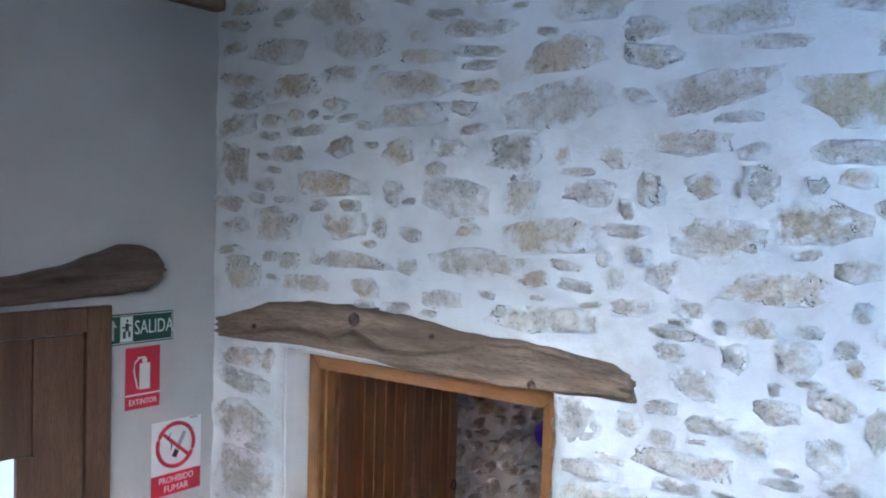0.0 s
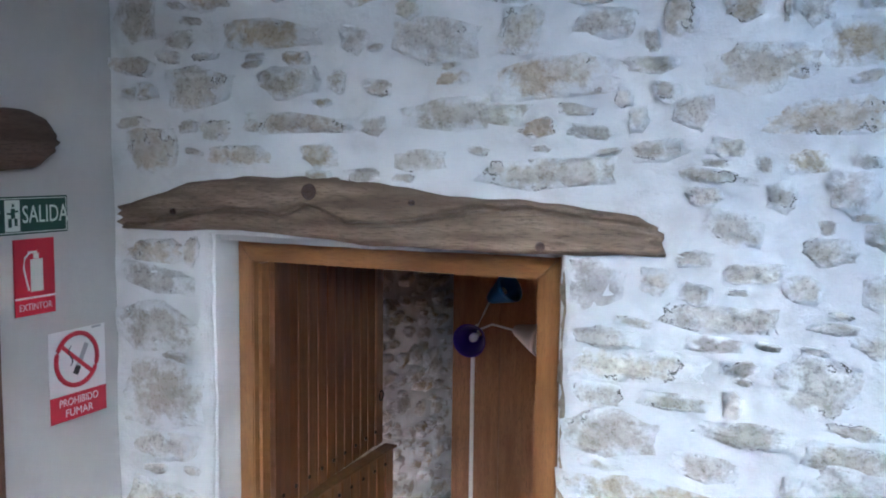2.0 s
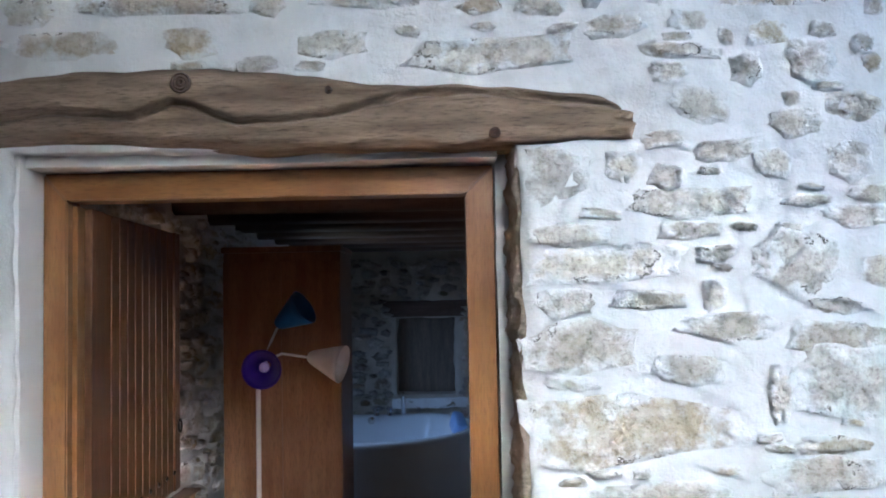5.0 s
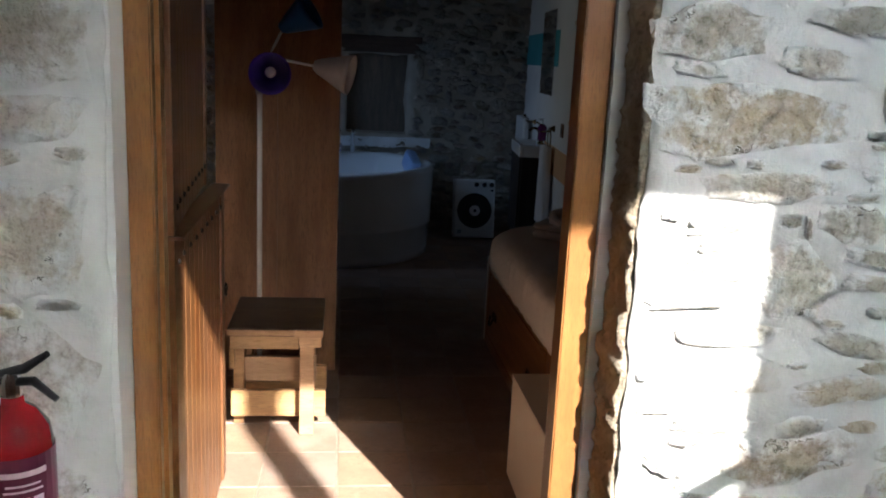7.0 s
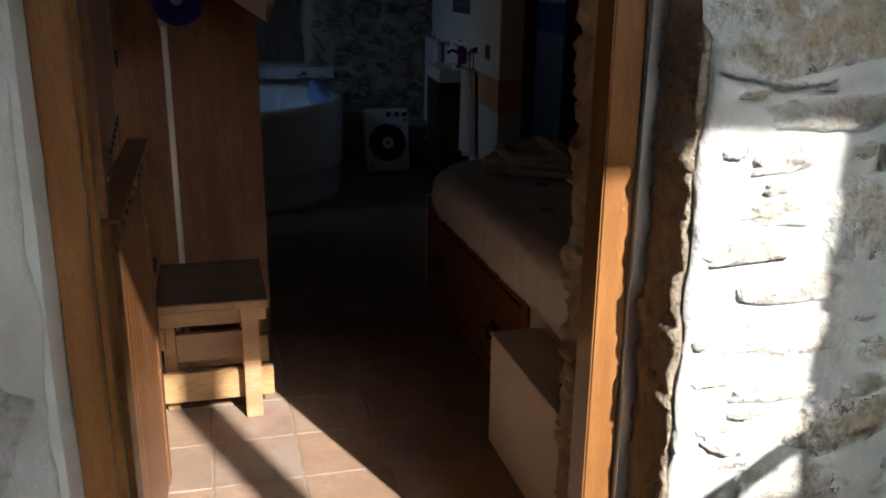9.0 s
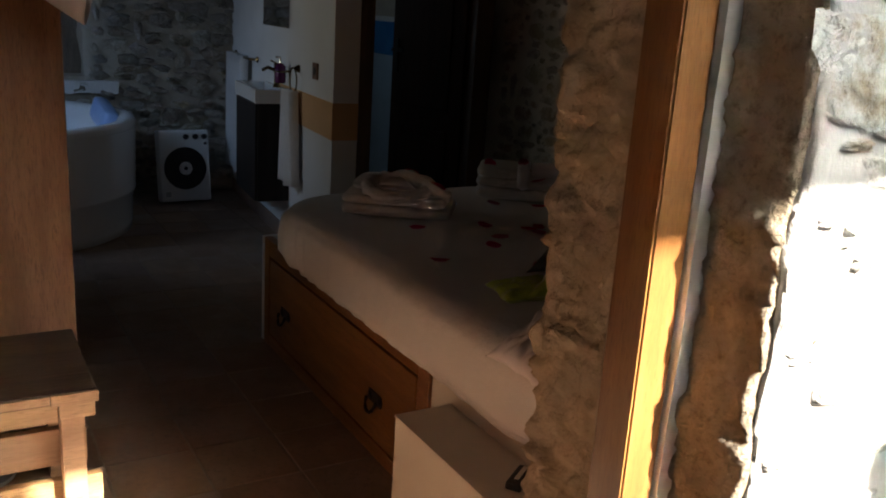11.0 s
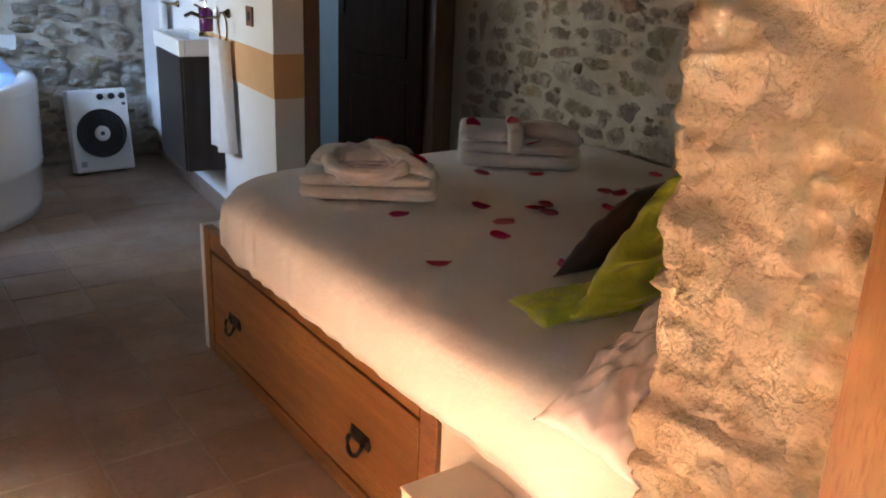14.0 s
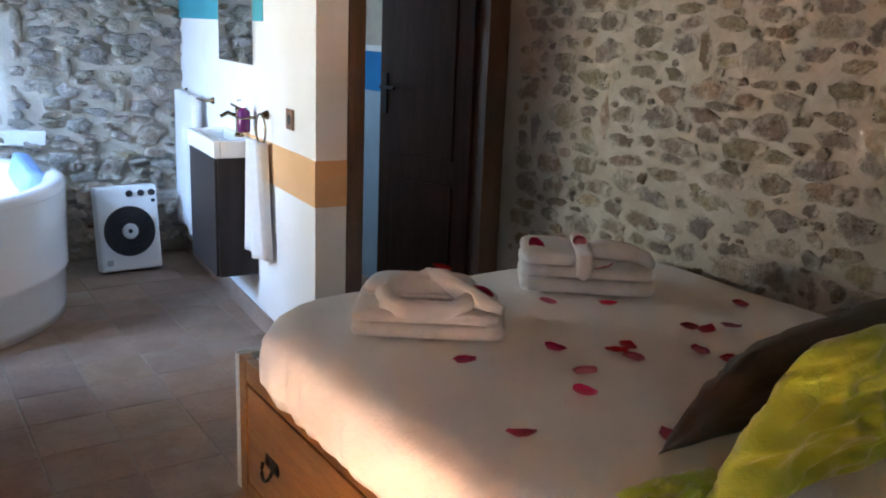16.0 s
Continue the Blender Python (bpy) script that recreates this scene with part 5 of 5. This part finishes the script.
part("lever", tube([(0, 0, 0.145), (-0.04, 0, 0.165)], 0.006), BRONZE, tap)
soap = askew(thing("soap_dispenser", (-0.06, 0.86, 1.06), "purple soap bottle in a wall holder", "soap dispenser"))
part("bottle", lathe([(0.03, -0.05), (0.033, -0.04), (0.033, 0.05), (0.014, 0.07)], 18), PURPLE_SOAP, soap, smooth=True)
part("pump", tube([(0, 0, 0.07), (0, 0, 0.105), (-0.03, 0, 0.105)], 0.006), CHROME, soap)
part("holder", tube([(0.037 * math.cos(2 * math.pi * i / 20), 0.037 * math.sin(2 * math.pi * i / 20), 0.02) for i in range(20)], 0.004, 6, closed=True), BRONZE, soap)
part("bracket", tube([(0.036, 0, 0.02), (0.058, 0, 0.02)], 0.008), BRONZE, soap)


def hanging_towel(w, depth, h, seed, flare=0.04):
    bm = bmesh.new()
    n, m = 18, 12
    rows = []
    for j in range(m + 1):
        t = j / m
        row = []
        for i in range(2 * n):
            u = (i if i < n else 2 * n - 1 - i) / (n - 1)
            front = -1 if i < n else 1
            y = (u - 0.5) * (w + flare * t)
            x = front * depth / 2 * (1 - 0.2 * t) + 0.012 * math.sin(u * 9 + seed) * t
            row.append(bm.verts.new((x, y, -h * t + 0.006 * math.sin(u * 7 + seed))))
        rows.append(row)
    for a, b in zip(rows, rows[1:]):
        for i in range(2 * n):
            j = (i + 1) % (2 * n)
            bm.faces.new((a[i], a[j], b[j], b[i]))
    bm.faces.new(rows[0])
    bm.faces.new(rows[-1][::-1])
    return bm


ring_ob = askew(thing("towel_ring", (-0.002, 0.65, 1.115), "bronze towel ring on the white wall", "towel ring"))
part("rose", moved(lathe([(0.024, 0), (0.022, 0.008), (0.01, 0.03)], 16), pose(0, 0, 0, 0, -90, 0)), BRONZE, ring_ob)
part("ring", tube([(-0.035, 0.075 * math.cos(2 * math.pi * i / 28), -0.07 + 0.075 * math.sin(2 * math.pi * i / 28)) for i in range(28)], 0.005, 8, closed=True), BRONZE, ring_ob, smooth=True)
tw = tagged(part("hand_towel", hanging_towel(0.16, 0.06, 0.56, 1.0, 0.10), TOWEL, smooth=True), "white hand towel hanging from the towel ring", "towel")
tw.matrix_world = ASKEW @ pose(-0.055, 0.66, 0.985)
bar_ob = askew(thing("towel_bar", (-0.002, 1.98, 1.09), "bronze towel bar on the white wall", "towel bar"))
part("bar", tube([(-0.06, -0.30, 0), (-0.06, 0.42, 0)], 0.007), BRONZE, bar_ob)
for y in (-0.29, 0.40):
    part("rose", moved(lathe([(0.022, 0), (0.02, 0.008), (0.009, 0.02), (0.009, 0.06)], 14), pose(0, y, 0, 0, -90, 0)), BRONZE, bar_ob)
tw2 = tagged(part("bath_towel", hanging_towel(0.50, 0.05, 0.86, 2.0, 0.02), TOWEL, smooth=True), "white bath towel hanging over the towel bar", "towel")
tw2.matrix_world = ASKEW @ pose(-0.062, 2.10, 1.10)

mirror = askew(thing("wall_mirror", (-0.0045, 1.175, 1.60), "narrow unframed mirror on the white wall", "mirror"))
part("glass", box(-0.008, 0.0, -0.325, 0.325, -0.265, 0.35, 0.001), MIRROR, mirror)
socket = askew(thing("wall_socket", (-0.001, 0.31, 1.13), "brown wall socket on white plaster", "socket"))
part("plate", box(-0.010, 0, -0.045, 0.045, -0.045, 0.045, 0.003), SOCKET_BROWN, socket)
part("insert", moved(lathe([(0.022, 0), (0.022, 0.003), (0.018, 0.003)], 18), pose(-0.0095, 0, 0, 0, -90, 0)), BLACK, socket)

# ---- bathroom door, ajar ----
bath = thing("door_3", (0, 0, 0), "dark wooden bathroom door standing ajar", "door", kind="structure")
part("frame", join(box(0.232, 0.31, 6.205, 6.325, 0, 2.045, 0.004), box(0.94, 1.055, 6.205, 6.325, 0, 2.045, 0.004), box(0.311, 0.939, 6.205, 6.325, 1.985, 2.045, 0.004)), DOOR_TRIM, bath)
leaf = part("leaf", moved(join(box(-0.60, 0, -0.02, 0.02, 0.01, 1.975, 0.004)), pose(0.935, 6.29, 0, 0, 0, -74)), DOOR_DARK, bath)
for z0, z1 in ((0.15, 0.8), (0.92, 1.85)):
    part("panel", moved(box(-0.50, -0.10, -0.028, -0.0205, z0, z1, 0.006), pose(0.935, 6.29, 0, 0, 0, -74)), DOOR_DARK, bath)
part("handle", moved(join(box(-0.575, -0.545, -0.03, -0.021, 1.12, 1.32, 0.003), tube([(-0.56, -0.03, 1.25), (-0.56, -0.06, 1.25), (-0.46, -0.065, 1.25)], 0.009)), pose(0.935, 6.29, 0, 0, 0, -74)), IRON, bath)
part("hinge", moved(join(box(-0.006, 0.006, -0.035, -0.021, 0.2, 0.3), box(-0.006, 0.006, -0.035, -0.021, 1.55, 1.65)), pose(0.935, 6.29, 0, 0, 0, -74)), IRON, bath)

# ---- stones of the walls ----
OUTER = [stone_mesh(k, STONE, 6 + k % 4) for k in range(30)] + [stone_mesh(40 + k, STONE_OCHRE, 6 + k % 3) for k in range(8)]
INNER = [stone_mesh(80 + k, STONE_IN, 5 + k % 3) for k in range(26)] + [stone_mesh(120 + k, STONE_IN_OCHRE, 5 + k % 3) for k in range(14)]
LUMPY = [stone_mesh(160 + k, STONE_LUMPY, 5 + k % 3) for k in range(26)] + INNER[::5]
door_zone = (OPEN_L - 0.01, OPEN_R + 0.01, -0.1, 2.13)
lintel_zone = (-2.2, -0.41, 2.12, 2.30)
# large stones one can tell apart: middle x, middle z, width, height
HIGH_STONES = [(-0.84, 2.85, 0.2, 0.11), (-0.49, 2.83, 0.1, 0.07), (-0.66, 2.84, 0.06, 0.07), (-1.08, 2.87, 0.15, 0.06), (-1.3, 2.86, 0.15, 0.11), (-1.14, 2.8, 0.09, 0.06), (-1.57, 2.88, 0.14, 0.08), (-1.82, 2.86, 0.2, 0.07),
               (-1.92, 2.99, 0.14, 0.05), (-0.38, 2.74, 0.09, 0.1), (-0.23, 2.75, 0.11, 0.08), (-0.07, 2.75, 0.09, 0.1), (0.06, 2.75, 0.06, 0.05), (0.15, 2.77, 0.09, 0.05), (-0.57, 2.73, 0.17, 0.08), (-0.8, 2.72, 0.13, 0.12),
               (-1.06, 2.71, 0.29, 0.13), (-1.31, 2.72, 0.09, 0.08), (-1.61, 2.75, 0.35, 0.1), (-2.13, 2.83, 0.19, 0.17), (-0.18, 2.6, 0.28, 0.12), (0.07, 2.66, 0.25, 0.11), (-0.45, 2.62, 0.13, 0.04), (-0.45, 2.68, 0.04, 0.06)]
STONES_OVER_LINTEL = [(0.16, 2.54, 0.12, 0.06), (-0.71, 2.6, 0.34, 0.12), (-1, 2.6, 0.11, 0.04), (-1.23, 2.58, 0.09, 0.05), (-1.37, 2.6, 0.06, 0.07), (-1.55, 2.6, 0.23, 0.09), (-1.88, 2.59, 0.26, 0.15), (-2.09, 2.59, 0.08, 0.06),
                      (-0.96, 2.5, 0.38, 0.1), (-1.52, 2.48, 0.4, 0.07), (-1.25, 2.47, 0.09, 0.06), (-0.75, 2.46, 0.12, 0.06), (-0.6, 2.45, 0.12, 0.04), (-0.52, 2.54, 0.05, 0.05), (-0.41, 2.55, 0.07, 0.05), (-0.34, 2.5, 0.11, 0.09),
                      (-0.48, 2.48, 0.05, 0.06), (-0.04, 2.48, 0.33, 0.09), (0.18, 2.44, 0.05, 0.05), (-0.43, 2.4, 0.14, 0.05), (-0.25, 2.41, 0.1, 0.05), (-0.07, 2.38, 0.1, 0.06), (0.06, 2.38, 0.07, 0.04)]
LINTEL_STONES = [(0.15, 2.35, 0.06, 0.05), (-0.28, 2.34, 0.2, 0.04), (-0.17, 2.37, 0.04, 0.04), (-0.72, 2.34, 0.43, 0.09), (-1.1, 2.37, 0.18, 0.07), (-1.43, 2.38, 0.14, 0.08), (-1.72, 2.38, 0.27, 0.07), (-2.08, 2.39, 0.23, 0.15),
                 (-0.13, 2.29, 0.07, 0.07), (0.03, 2.31, 0.11, 0.1), (0.17, 2.3, 0.05, 0.05), (-0.23, 2.21, 0.15, 0.09), (0.12, 2.2, 0.12, 0.07), (-0.02, 2.22, 0.04, 0.04), (-2.07, 2.06, 0.28, 0.08), (-1.915, 2.07, 0.06, 0.1),
                 (-2.055, 1.97, 0.34, 0.09), (-2.06, 1.81, 0.35, 0.16), (-2.05, 1.58, 0.33, 0.22), (-2.033, 1.4, 0.295, 0.1), (-2.06, 1.15, 0.35, 0.26), (-2.06, 0.82, 0.35, 0.27), (-2.06, 0.48, 0.35, 0.26)]
STONES_BESIDE_DOOR = [(-0.578, 2.05, 0.155, 0.15), (-0.42, 2.07, 0.09, 0.07), (-0.19, 2.1, 0.15, 0.05), (-0.07, 2.07, 0.1, 0.07), (0.11, 2.07, 0.11, 0.1), (-0.32, 2.04, 0.09, 0.06), (-0.26, 1.98, 0.32, 0.08), (-0.552, 1.91, 0.205, 0.06),
                      (-0.47, 1.84, 0.35, 0.08), (-0.21, 1.86, 0.1, 0.04), (-0.02, 1.83, 0.22, 0.15), (-0.22, 1.76, 0.05, 0.08), (0, 1.98, 0.13, 0.03), (0.12, 1.94, 0.18, 0.05), (-0.528, 1.65, 0.255, 0.13), (-0.18, 1.69, 0.28, 0.07),
                      (0.17, 1.81, 0.12, 0.08), (0.07, 1.66, 0.24, 0.08), (-0.405, 1.46, 0.5, 0.17), (0.09, 1.56, 0.27, 0.16), (0.01, 1.35, 0.25, 0.08), (-0.26, 1.08, 0.2, 0.18), (-0.12, 1.22, 0.2, 0.09)]
BIG = HIGH_STONES + STONES_OVER_LINTEL + LINTEL_STONES + STONES_BESIDE_DOOR
layout = stone_pack(11, LEFT_X + 0.01, 1.25, 0.03, 3.78, (0.34, 0.06), 0.42, 0.0, [door_zone, lintel_zone], BIG, 14000)
lay_stones(front, layout, OUTER, (0, WALL_Y, 0), (1, 0, 0), (0, -1, 0), 0.028, 620, 3)
lay_stones(landing_wall, stone_pack(15, 1.35, 3.2, 0.2, 3.7, (0.36, 0.10), 0.52, 0.02, tries=1500), OUTER, (0, WALL_Y, 0), (1, 0, 0), (0, -1, 0), 0.013, 200, 3)
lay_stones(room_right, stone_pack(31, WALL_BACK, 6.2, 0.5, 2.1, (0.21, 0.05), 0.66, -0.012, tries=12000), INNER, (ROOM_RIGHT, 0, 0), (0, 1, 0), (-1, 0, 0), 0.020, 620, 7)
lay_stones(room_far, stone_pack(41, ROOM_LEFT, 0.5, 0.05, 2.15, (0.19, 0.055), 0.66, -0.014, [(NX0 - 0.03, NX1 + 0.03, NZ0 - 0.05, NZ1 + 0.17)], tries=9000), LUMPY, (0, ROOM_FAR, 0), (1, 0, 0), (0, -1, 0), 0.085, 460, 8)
# pale hall stones here brighten a wall that gets too little light
lay_stones(room_left, stone_pack(51, 3.35, 6.6, 0.1, 2.2, (0.20, 0.05), 0.66, 0.0, tries=6000), OUTER, (ROOM_LEFT, 0, 0), (0, 1, 0), (1, 0, 0), 0.06, 480, 9)

# ---- floor tiles ----
TILE_W = 0.285


def tile_mesh(seed):
    rng = random.Random(seed)
    bm = box(-TILE_W / 2 + 0.004, TILE_W / 2 - 0.004, -TILE_W / 2 + 0.004, TILE_W / 2 - 0.004, -0.014, 0.0, 0.0025, 1)
    for v in bm.verts:
        v.co.z += rng.uniform(-0.0006, 0.0006)
    me = bpy.data.meshes.new("tile")
    bm.to_mesh(me)
    bm.free()
    me.materials.append(TILE)
    return me


tiles = [tile_mesh(k) for k in range(6)]
rng = random.Random(9)
for i in range(-3, 12):
    for j in range(-3, 29):
        x, y = -1.06 + TILE_W / 2 + TILE_W * (i - 5), 4.64 + TILE_W / 2 + TILE_W * (j - 16)
        if y > ROOM_FAR or y < 2.75 or x < ROOM_LEFT - 0.15 or x > (ROOM_RIGHT if y < 3.3 else -0.4 if y < 5.5 else ROOM_RIGHT - 0.1):
            continue
        ob = new("tile", tiles[rng.randrange(6)])
        ob.parent = floor
        ob.matrix_world = pose(x, y, rng.uniform(-0.0008, 0.0008), 0, 0, rng.choice((0, 90, 180, 270)))
